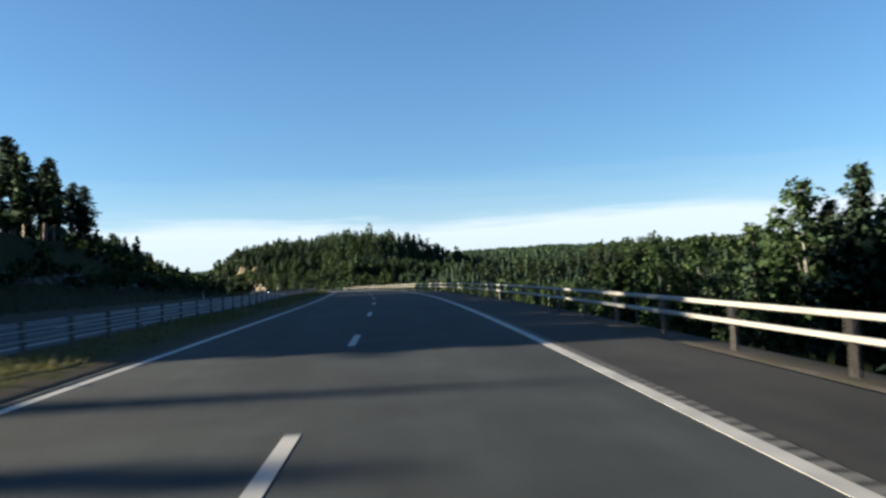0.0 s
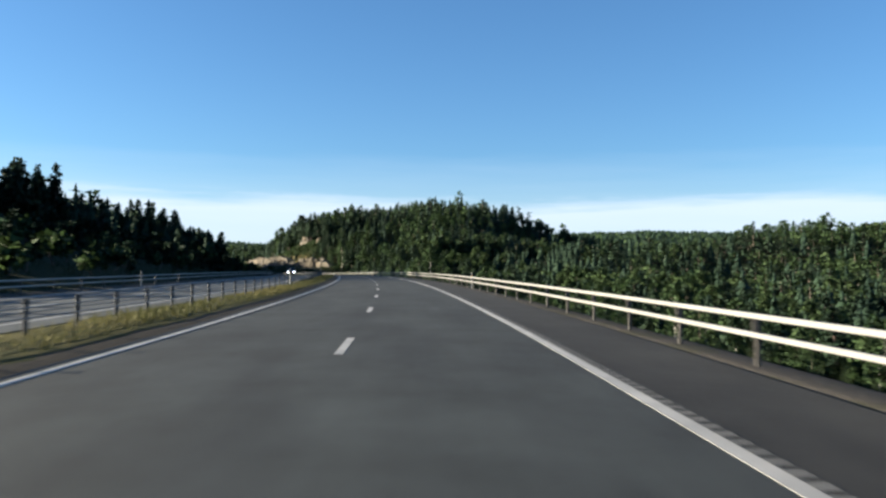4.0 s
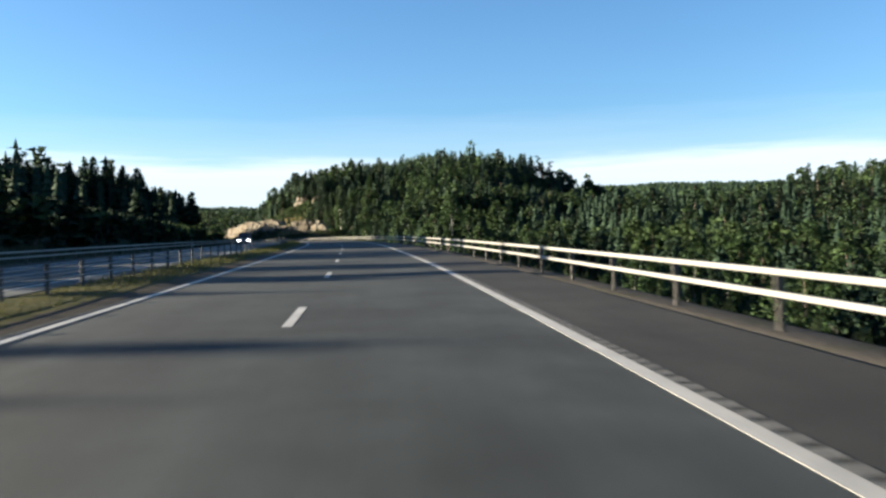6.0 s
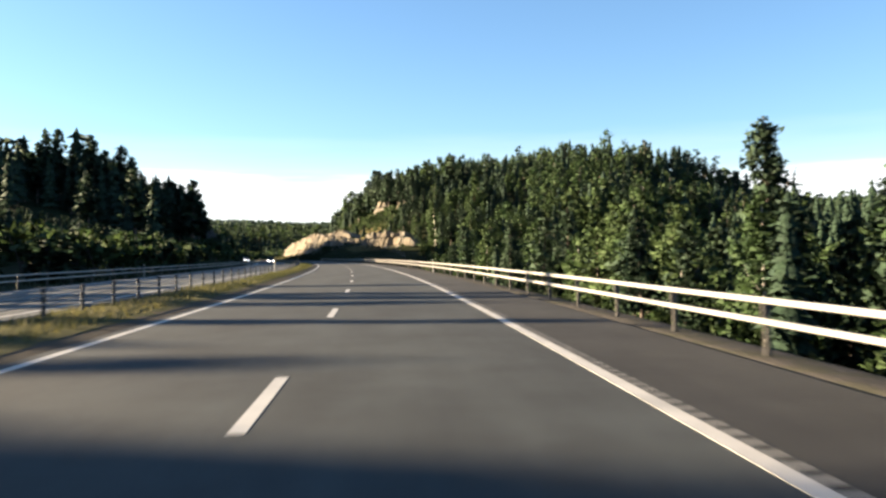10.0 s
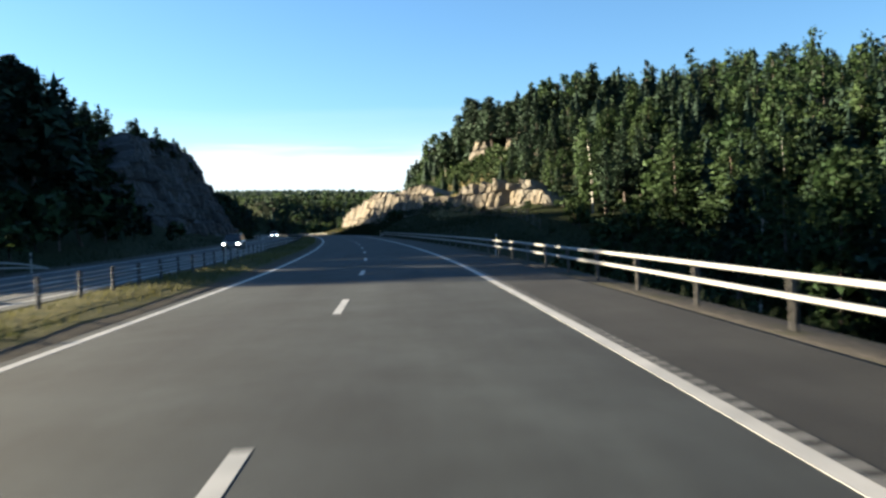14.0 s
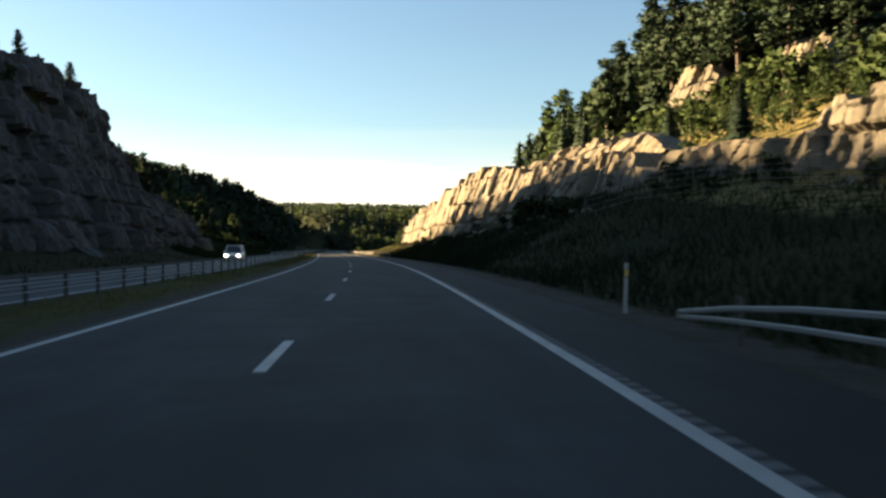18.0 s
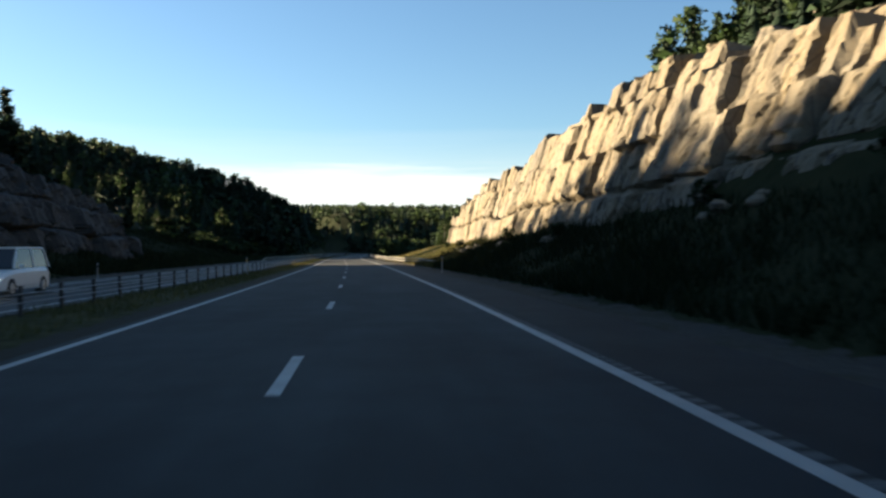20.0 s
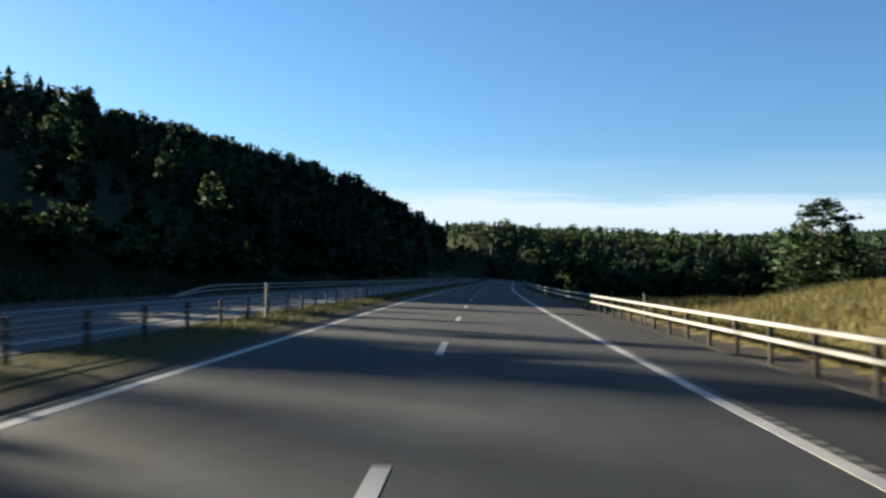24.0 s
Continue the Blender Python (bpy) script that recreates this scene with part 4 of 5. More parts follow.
def spruce(h, rng, fine):
    """Tiers of drooping skirts with ragged rims, and loose sprays between them."""
    wood = [stem([(0, 0, -0.4), (0, 0, h * 0.5), (0, 0, h)], [0.017 * h, 0.010 * h, 0.01], 6 if fine == 2 else 3)]
    wide = h * rng.uniform(0.15, 0.2)
    tiers, rim, sprays, leaf = ((5, 8, 2, 0.8), (11, 9, 11, 0.6), (24, 16, 110, 0.2), (14, 14, 30, 0.3), (9, 8, 5, 0.6))[fine]
    V, F, N, count = [], [], [], 0
    for k in range(tiers):
        t = (k + rng.uniform(-0.25, 0.25)) / tiers
        z = h * (0.10 + 0.86 * max(t, 0))
        r = wide * (1 - max(t, 0)) ** 0.8 * rng.uniform(0.75, 1.15) + 0.1
        a = rng.uniform(0, 6.3) + np.arange(rim) * 6.283 / rim + rng.normal(0, 0.15, rim)
        rr = r * np.where(np.arange(rim) % 2 == 0, rng.uniform(0.8, 1.25, rim), rng.uniform(0.4, 0.7, rim))
        low = z - 0.35 * rr - rng.uniform(0, 0.1, rim) * r
        ring_ = np.stack([np.cos(a) * rr, np.sin(a) * rr, low], 1)
        top = np.array([[0, 0, min(z + h * 1.25 / tiers, h)]])
        V.append(np.concatenate([top, ring_]))
        N.append(np.concatenate([[[0, 0, 1.0]], np.stack([np.cos(a), np.sin(a), 0.35 + 0 * a], 1)]))
        F.append(np.stack([np.zeros(rim, int), 1 + np.arange(rim), 1 + (np.arange(rim) + 1) % rim], 1) + count)
        count += rim + 1
        b, f = rng.uniform(0, 6.3, sprays), rng.uniform(0.45, 1.1, sprays)
        mid = np.stack([np.cos(b) * r * f, np.sin(b) * r * f, z + (1 - f) * h * 0.9 / tiers - 0.3 * r * f], 1)
        out = np.stack([np.cos(b), np.sin(b), 0 * b - 0.25], 1)
        side = np.stack([-np.sin(b), np.cos(b), 0 * b], 1) + rng.normal(0, 0.4, (sprays, 3))
        s = leaf * rng.uniform(0.6, 1.4, (sprays, 1))
        V.append(np.stack([mid - side * s * 0.5, mid + side * s * 0.5, mid + (out + rng.normal(0, 0.3, (sprays, 3))) * s], 1).reshape(-1, 3))
        N.append(np.repeat(out + np.array([0, 0, 0.6]) + rng.normal(0, 0.2, (sprays, 3)), 3, 0))
        F.append(np.arange(3 * sprays).reshape(-1, 3) + count)
        count += 3 * sprays
        if fine == 2:
            for j in range(0, rim, 6):
                wood.append(limb((0, 0, z), tuple(ring_[j] * 0.8 + np.array([0, 0, 0.2 * z])), 0.03, rng, 3))
    N = np.concatenate(N)
    return joined(wood), (np.concatenate(V), np.concatenate(F), N / np.linalg.norm(N, axis=1)[:, None])


def pine(h, rng, fine):
    lean = rng.normal(0, 0.02 * h, 2)
    wood = [stem([(0, 0, -0.4), (lean[0] * 0.4, lean[1] * 0.4, h * 0.5), (lean[0], lean[1], h * 0.97)], [0.018 * h, 0.012 * h, 0.02], 7 if fine == 2 else 3)]
    lumps = (9, 52, 112, 115, 24)[fine]
    bare = rng.uniform(0.3, 0.45) if fine == 2 else rng.uniform(0.15, 0.32)
    centres, sizes = [], []
    for k in range(lumps):
        t = (k + rng.uniform(0, 1)) / lumps
        z = h * (bare + (0.95 - bare) * t)
        reach = h * 0.15 * (1 - 0.8 * t ** 1.6) * rng.uniform(0.05, 1.2) ** 0.6 * (0.75 + 0.35 * math.sin(k * 2.4 + lean[0] * 9))
        a = rng.uniform(0, 6.3)
        c = np.array([lean[0] * t + math.cos(a) * reach, lean[1] * t + math.sin(a) * reach, z])
        centres.append(c)
        sizes.append(h * (0.135, 0.07, 0.05, 0.05, 0.095)[fine] * rng.uniform(0.75, 1.3) * (1.15 - 0.6 * t))
        if fine == 2 and k % 4 == 0:
            wood.append(limb((lean[0] * t * 0.8, lean[1] * t * 0.8, z - reach * 0.5), c, 0.055, rng))
    if fine == 2:
        for k in range(6):
            z, a = h * rng.uniform(0.2, bare), rng.uniform(0, 6.3)
            wood.append(limb((0, 0, z), (math.cos(a) * 0.9, math.sin(a) * 0.9, z + rng.uniform(-0.2, 0.3)), 0.03, rng, 3))
    return joined(wood), clumps(centres, sizes, rng, 0.7, fine)


def birch(h, rng, fine):
    lean = rng.normal(0, 0.025 * h, 2)
    wood = [stem([(0, 0, -0.4), (lean[0] * 0.3, lean[1] * 0.3, h * 0.45), (lean[0], lean[1], h * 0.95)], [0.014 * h, 0.009 * h, 0.015], 7 if fine == 2 else 3)]
    lumps = (10, 56, 128, 130, 27)[fine]
    low, wide = rng.uniform(0.1, 0.24), h * rng.uniform(0.14, 0.2)
    centres, sizes = [], []
    for k in range(lumps):
        t = (k + rng.uniform(0, 1)) / lumps
        z = h * (low + (0.96 - low) * t)
        reach = wide * math.sin(math.pi * min(1, 0.2 + 0.78 * t)) ** 0.8 * 1.15 * rng.uniform(0.05, 1.1) ** 0.6
        a = rng.uniform(0, 6.3)
        c = np.array([lean[0] * t + math.cos(a) * reach, lean[1] * t + math.sin(a) * reach, z])
        centres.append(c)
        sizes.append(h * (0.14, 0.068, 0.046, 0.046, 0.095)[fine] * rng.uniform(0.75, 1.3) * (1.1 - 0.45 * t))
        if fine == 2 and k % 6 == 0:
            wood.append(limb((lean[0] * t * 0.7, lean[1] * t * 0.7, max(z - reach * 1.1, h * 0.12)), c, 0.045, rng))
    return joined(wood), clumps(centres, sizes, rng, 0.95, fine)


def shrub(h, rng, fine):
    wood, centres, sizes = [], [], []
    for k in range(44 if fine == 2 else 14):
        a, r = rng.uniform(0, 6.3), h * rng.uniform(0.05, 0.42)
        c = np.array([math.cos(a) * r, math.sin(a) * r, h * rng.uniform(0.25, 0.8)])
        if k % 6 == 0 and (fine == 2 or k == 0):
            wood.append(limb((0, 0, -0.2), c, 0.03 * h, rng, 4))
        centres.append(c)
        sizes.append(h * (rng.uniform(0.08, 0.15) if fine == 2 else rng.uniform(0.12, 0.2)))
    return joined(wood), clumps(centres, sizes, rng, 0.85, fine)


KINDS = {"spruce": (spruce, SPRUCE, BARK), "pine": (pine, PINE, BARK), "birch": (birch, BIRCH, BIRCH_BARK), "shrub": (shrub, SHRUB, BARK)}
NAMES = {"spruce": "spruce_tree", "pine": "pine_tree", "birch": "birch_tree", "shrub": "bush"}
LABELS = {"spruce": "dark green spruce tree with drooping branches", "pine": "tall pine tree with a bare lower trunk", "birch": "slender pale-barked birch with light green leaves",
          "shrub": "leafy green roadside bush"}
MASTERS = {}


def plant(kind, s, d, tall, label="", group="", lift=0.0):
    """One tree of its own: trunk and crown under an empty at its foot."""
    make, leaf, bark = KINDS[kind]
    k = int(RNG.integers(0, 3))
    base = {"spruce": 13.0, "pine": 14.0, "birch": 12.0, "shrub": 2.2}[kind]
    if (kind, k) not in MASTERS:
        rng = np.random.default_rng(100 + k + 10 * len(MASTERS))
        (wv, wf), (lv, lf, ln) = make(base, rng, 2)
        crown = mesh_of("crown", lv, lf, leaf, smooth=True)
        crown.normals_split_custom_set_from_vertices(ln)
        MASTERS[kind, k] = (mesh_of("trunk", wv, wf, bark, smooth=True), crown)
    trunk, crown = MASTERS[kind, k]
    root = new(NAMES[kind])
    part("trunk", trunk, None, root)
    part("crown", crown, None, root)
    q = tall / base
    z = float(land(s, d)) + lift
    w = RNG.uniform(0.85, 1.15)
    root.matrix_basis = Matrix.Translation(at(s, d, z)) @ Matrix.Rotation(RNG.uniform(0, 6.3), 4, "Z") @ Matrix.Diagonal((q * w, q * w, q, 1))
    return tagged(root, label or LABELS[kind], "bush" if kind == "shrub" else "tree", group or NAMES[kind].replace("_", " ") + "s")


# ---- where the low sun reaches the road ----
LIT = ((138, 187, 1.0), (347, 455, 1.0), (754, 762, 0.8), (762, 790, 0.985), (712, 745, 0.95), (745, 754, 0.75), (790, 850, 0.8), (-20, 14, 0.88), (14, 30, 0.3), (58, 86, 0.62), (187, 248, 0.78), (308, 347, 0.7), (455, 478, 0.88))


def sun_line(s, d):
    """Height over the road that a tree may reach without shading the carriageway."""
    return 0.88 * math.tan(radians(SUN_ELEV)) * (-d - 6) / np.sin(radians(SUN_LEFT) - np.interp(s, S_GRID, _head))


def gap_chance(s, d, top):
    """How surely a tree on the left is missing, so that the road stays open to the sun."""
    rel = radians(SUN_LEFT) - np.interp(s, S_GRID, _head)
    D = -d
    hit = s - (D - 2) / np.tan(rel)
    shade = (top > 0.9 * math.tan(radians(SUN_ELEV)) * (D - 7) / np.sin(rel)) & (d < -10)
    out = np.zeros(np.shape(s))
    for a, b, p in LIT:
        out = np.where((hit > a) & (hit < b), p, out)
    return np.where(shade, out, 0.0)


def valley_top(s):
    """How high over the road the trees below the guard rail reach."""
    return np.interp(s, (0, 30, 40, 50, 64, 74, 90, 300, 318, 335, 360, 385, 400, 430, 450, 486, 520), (7, 6.2, 5, 3.6, 3.4, 2, 0.0, 0.0, 2, 5.5, 5.5, 5, 6.5, 6, 5, 5, 2.5))


ROCK_TOP = lambda s: np.interp(s, (560, 575, 597, 609, 616, 650, 659, 667, 676, 694, 745, 757), (42, 40, 35, 36, 42, 45, 42, 38, 35, 34, 38, 42))


def wooded(s, d):
    """Where the woods stand."""
    left = (d < np.interp(s, (-60, 70, 105, 130, 200, 300, 370, 430, 480, 505, 535, 545, 715, 725, 770, 800, 900, 1100), (-28, -28, -36, -56, -60, -55, -44, -40, -34, -28, -31, -34, -34, -39, -42, -34, -25, -23)))
    right = (d > np.interp(s, (-60, 0, 40, 478, 490, 520, 560, 757, 760, 805, 835, 860, 1000, 1300, 1330), (14, 14, 17, 18, 30, 48, 48, 44, 40, 42, 60, 34, 20, 20, 8))) & ((s < 560) | (s > 757))
    right |= (s >= 560) & (s <= 757) & (d > ROCK_TOP(s))
    cut = ((s > 652) & (s < 680) & (d > 37) & (d < 48)) | ((s > 632) & (s < 656) & (d > 40) & (d < 51))
    return (left | right) & ~cut


def edge_height(s, d):
    """Trees stay low on the thin soil by the rock cuts, and on the slope by the start."""
    out = np.ones(np.shape(s))
    out = np.where((d < -20) & (s > 530) & (s < 700), np.interp(-d, (30, 48, 62), (0.42, 0.6, 1.0)) * np.interp(s, (530, 556, 575), (1.45, 1.35, 1.0)), out)
    out = np.where((d < -20) & (s < 120), np.interp(-d, (26, 60, 100), (0.6, 0.7, 0.9)), out)
    out = np.where((d > 10) & (d < 130) & (s < 540), np.interp(s, (-20, 40, 60, 290, 325, 440, 460, 520), (1.0, 1.0, 0.78, 0.78, 1.1, 1.15, 0.9, 0.8)), out)
    out = np.where((d < -20) & (s > 215) & (s < 345), np.interp(-d, (50, 80), (0.95, 1.2)), out)
    out = np.where((d < -20) & (s > 104) & (s < 240), np.interp(s, (104, 118, 150, 178, 205, 240), (0.6, 0.5, 0.58, 0.66, 0.74, 0.9)), out)
    return np.where((d > 20) & (s > 575) & (s < 757), np.interp(d, (22, 34, 46, 60, 90), (0.45, 0.85, 1.12, 1.05, 0.88)) * np.interp(s, (575, 615, 640, 745, 757), (0.72, 0.8, 1.0, 1.0, 0.7)), out)


def woods(name, label, s0, s1, d0, d1, step, mixture, tall, seed, skip=None, fine=1, place=wooded):
    """A stretch of uncounted forest, as one mesh."""
    rng = np.random.default_rng(seed)
    s, d = np.meshgrid(np.arange(s0, s1, step), np.arange(d0, d1, step), indexing="ij")
    s = (s + rng.uniform(-0.5, 0.5, s.shape) * step).ravel()
    d = (d + rng.uniform(-0.5, 0.5, d.shape) * step).ravel()
    ok = place(s, d)
    if skip is not None:
        ok &= ~skip(s, d)
    s, d = s[ok], d[ok]
    z = land(s, d)
    h = rng.uniform(*tall, len(s)) * (0.72 + 0.5 * value_noise(s / 15, d / 15, 40)) * edge_height(s, d) * np.where(rng.uniform(size=len(s)) > 0.93, 1.22, 1.0)
    h = np.where((d > 10) & (d < 165) & (s < np.where(d < 70, 520, 430)), np.minimum(h, valley_top(s) - 0.018 * np.clip(d - 60, 0, 90) - z + rng.uniform(-2.5, 0.8, len(s))), h)
    open_ = rng.uniform(size=len(s)) < gap_chance(s, d, z + h)
    h = np.where(open_, np.minimum(h, np.maximum(sun_line(s, d) - z, 0)), h)
    ok = h > min(2.4, tall[0] * 0.7)
    s, d, z, h = s[ok], d[ok], z[ok], h[ok]
    kinds = list(mixture)
    weight = np.array([mixture[k] for k in kinds])
    grove = value_noise(s / 26, d / 26, seed) + rng.normal(0, 0.22, len(s))
    pick = np.searchsorted(np.cumsum(weight) / weight.sum(), np.clip((grove - 0.15) / 0.7, 0, 0.999))
    foot = road(s, d, z)
    V, N, T, Q, L, MQ, ML, count = [], [], [], [], [], [], [], 0
    mats = [SPRUCE, PINE, BIRCH, SHRUB, BARK, BIRCH_BARK]
    leaf_of = {"spruce": 0, "pine": 1, "birch": 2, "shrub": 3}
    size_of = lambda kind: 2.2 if kind == "shrub" else 5.0 if tall[1] < 6 else 12.0
    for k, kind in enumerate(kinds):
        for var in range(5):
            who = np.where((pick == k) & (np.arange(len(s)) % 5 == var))[0]
            if not len(who):
                continue
            (wv, wf), (lv, lf, ln) = KINDS[kind][0](size_of(kind), np.random.default_rng(seed * 50 + k * 7 + var), fine)
            tv = np.concatenate([wv, lv])
            tn = np.concatenate([wv * np.array([1, 1, 0]) + np.array([1e-3, 0, 0]), ln])
            tn /= np.linalg.norm(tn, axis=1)[:, None] + 1e-9
            a, q = rng.uniform(0, 6.3, len(who)), h[who] / size_of(kind)
            w = q * rng.uniform(0.9, 1.4, len(who)) * (1.5 if step > 9 else 1.25 if step > 6.5 else 1.0)
            c, e = np.cos(a)[:, None], np.sin(a)[:, None]
            V.append(np.stack([(tv[None, :, 0] * c - tv[None, :, 1] * e) * w[:, None] + foot[who, 0][:, None], (tv[None, :, 0] * e + tv[None, :, 1] * c) * w[:, None] + foot[who, 1][:, None],
                               tv[None, :, 2] * q[:, None] + foot[who, 2][:, None]], -1).reshape(-1, 3))
            N.append(np.stack([tn[None, :, 0] * c - tn[None, :, 1] * e, tn[None, :, 0] * e + tn[None, :, 1] * c, tn[None, :, 2] + 0 * c], -1).reshape(-1, 3))
            T.append(np.repeat(rng.uniform(0, 1, len(who)), len(tv)))
            start = (np.arange(len(who)) * len(tv))[:, None, None] + count
            Q.append((wf[None] + start).reshape(-1, 4))
            L.append((lf[None] + len(wv) + start).reshape(-1, 3))
            MQ.append(np.full(len(Q[-1]), 5 if kind == "birch" and var < 2 and fine == 3 else 4))
            ML.append(np.full(len(L[-1]), leaf_of[kind]))
            count += len(who) * len(tv)
    me = mesh_of(name, np.concatenate(V), [np.concatenate(Q), np.concatenate(L)], mats, np.concatenate(MQ + ML), smooth=True)
    me.normals_split_custom_set_from_vertices(np.concatenate(N))
    me.attributes.new("tint", "FLOAT", "POINT").data.foreach_set("value", np.concatenate(T).astype(np.float32))
    return tagged(new(name, me), label, "forest", kind="stuff")


BACKLIT = {"pine": 0.62, "spruce": 0.26, "birch": 0.12}
DARK, MIXED, HILL, LEAFY = {"spruce": 0.55, "pine": 0.45}, {"birch": 0.45, "pine": 0.3, "spruce": 0.25}, {"pine": 0.36, "spruce": 0.32, "birch": 0.32}, {"birch": 0.5, "pine": 0.35, "spruce": 0.15}
FRONT = lambda s: np.interp(s, (-60, 105, 130, 300, 430, 505, 545), (-70, -75, -95, -95, -80, -70, -75))
woods("left_woods", "dark shaded conifer forest beside the oncoming carriageway", -60, 545, -100, -22, 5.2, DARK, (8.5, 13.5), 2, lambda s, d: d < FRONT(s))
woods("left_back_woods", "conifer tops behind the forest edge", -60, 545, -150, -60, 7.0, DARK, (10, 14), 12, lambda s, d: d > FRONT(s), 0)
woods("left_hill_edge_woods", "dark backlit conifer forest at the foot of the left hill", 690, 905, -95, -22, 5.0, BACKLIT, (6.2, 10.2), 13)
woods("left_hill_woods", "dark backlit conifer forest on the long left hillside", 535, 930, -180, -22, 5.6, BACKLIT, (6.5, 10.5), 3, lambda s, d: (s > 690) & (s < 905) & (d > -95), 4)
woods("left_far_woods", "distant backlit conifer forest on the ridge", 930, 1450, -200, -20, 8.0, BACKLIT, (7.5, 11), 4, None, 0)
woods("hill_woods", "pine and spruce forest on the rocky hill", 545, 840, 24, 88, 4.9, HILL, (9, 15), 5, lambda s, d: (s > 555) & (s < 632) & (d < 60))
woods("hill_edge_woods", "tall pines, spruces and birches at the front edge of the rocky hill", 555, 632, 30, 60, 4.9, {"pine": 0.5, "birch": 0.5}, (8, 12.3), 28, None, 3)
woods("hill_back_woods", "pine and spruce forest on top of the hill", 545, 840, 88, 205, 6.0, HILL, (9.5, 15.5), 15, None, 4)
woods("valley_edge_woods", "sunlit birches and pines below the guard rail", -20, 500, 19, 36, 5.6, LEAFY, (9, 12.5), 16, None, 3)
woods("valley_woods", "sunlit birch and pine forest in the valley below the road", -20, 560, 36, 64, 6.7, LEAFY, (8.5, 13.5), 6, None, 3)
woods("valley_middle_woods", "leafy forest on the valley floor", -20, 560, 64, 108, 7.0, MIXED, (9, 14), 36)
woods("valley_back_woods", "mixed forest further down the valley", -20, 560, 108, 160, 6.6, MIXED, (9, 14), 26, None, 4)
woods("valley_side_woods", "conifer and birch forest climbing the valley side", 60, 545, 160, 330, 8.0, {"pine": 0.42, "spruce": 0.36, "birch": 0.22}, (9, 14), 37, None, 4)
woods("far_valley_woods", "mixed forest on the far valley side", 60, 1100, 150, 500, 11.0, MIXED, (9, 14), 7, lambda s, d: ((s > 545) & (s < 840) & (d < 205)) | ((s < 545) & (d < 330)), 0)
woods("end_valley_woods", "dark mixed trees in the valley ahead", 800, 1500, 8, 300, 9.5, {"pine": 0.4, "spruce": 0.3, "birch": 0.3}, (6, 10), 9, lambda s, d: s < 845, 0)
woods("far_ridge_woods", "hazy forest on the distant ridge", 1480, 1850, -380, 560, 16.0, BACKLIT, (10, 16), 10, None, 0)


def far_hills():
    """Wooded hills that close the view on all sides, round a point on the road."""
    rng = np.random.default_rng(91)
    centre = np.array([-120.0, 370.0])
    crest = lambda a: np.interp(a, (-110, -60, -25, -17, -11, -4, 4, 10, 16, 22, 28, 32, 40, 75, 110), (120, 128, 136, 140, 148, 134, 128, 110, 96, 95, 108, 114, 108, 110, 120))
    rise = lambda r: np.interp(r, (1350, 1600, 1900, 2200, 2400, 2600, 3600), (-0.05, 0.25, 0.52, 0.82, 0.97, 1.0, 0.75))
    top = lambda a, r: crest(a) * rise(r) + 26 * fbm(a / 5, r / 330, 33) + 7 * fbm(a * 1.1, r / 60, 34)

    def spot(a, r, z):
        q = np.radians(a)
        return np.stack([centre[0] - np.sin(q) * r, centre[1] + np.cos(q) * r, z], -1)

    a, r = np.meshgrid(np.arange(-110, 110.1, 0.75), np.arange(1350, 3601, 45.0), indexing="ij")
    me = mesh_of("far_hills", spot(a, r, top(a, r)).reshape(-1, 3), grid_faces(*a.shape)[:, ::-1], GROUND, smooth=True, uv=np.stack([r.ravel(), a.ravel() * 40], 1))
    me.attributes.new("wooded", "FLOAT", "POINT").data.foreach_set("value", np.ones(a.size, np.float32))
    tagged(new("far_hills", me), "forested hills far beyond the valley", "hills", kind="structure")
    # crowns: ragged five-sided spires and domes
    n = 21000
    a, r = rng.uniform(-42, 52, n), 1500 + 1050 * rng.uniform(0, 1, n) ** 0.8
    h, kind = rng.uniform(9, 17, n), rng.uniform(0, 1, n) + 0.5 * fbm(a / 3, r / 160, 35)
    wide = np.where(kind > 0.55, 0.42, 0.24) * h
    foot = spot(a, r, top(a, r) - 1.0)
    k = np.arange(5) * 2 * math.pi / 5
    turn = k[None] + rng.uniform(0, 6.3, (n, 1))
    reach = wide[:, None] * rng.uniform(0.7, 1.25, (n, 5))
    base = foot[:, None] + np.stack([np.cos(turn) * reach, np.sin(turn) * reach, h[:, None] * rng.uniform(0.1, 0.4, (n, 5))], -1)
    tip = foot + np.stack([rng.normal(0, 0.6, n), rng.normal(0, 0.6, n), h], -1)
    v = np.concatenate([tip[:, None], base], 1)
    f = np.stack([np.zeros(5, int), 1 + np.arange(5), 1 + (np.arange(5) + 1) % 5], 1)
    f = (f[None] + (np.arange(n) * 6)[:, None, None]).reshape(-1, 3)
    me = mesh_of("far_hill_woods", v.reshape(-1, 3), f, [SPRUCE, BIRCH], np.repeat((kind > 0.78).astype(int), 5), smooth=True)
    me.attributes.new("tint", "FLOAT", "POINT").data.foreach_set("value", np.repeat(rng.uniform(0, 1, n), 6).astype(np.float32))
    tagged(new("far_hill_woods", me), "distant mixed forest covering the far hills", "forest", kind="stuff")


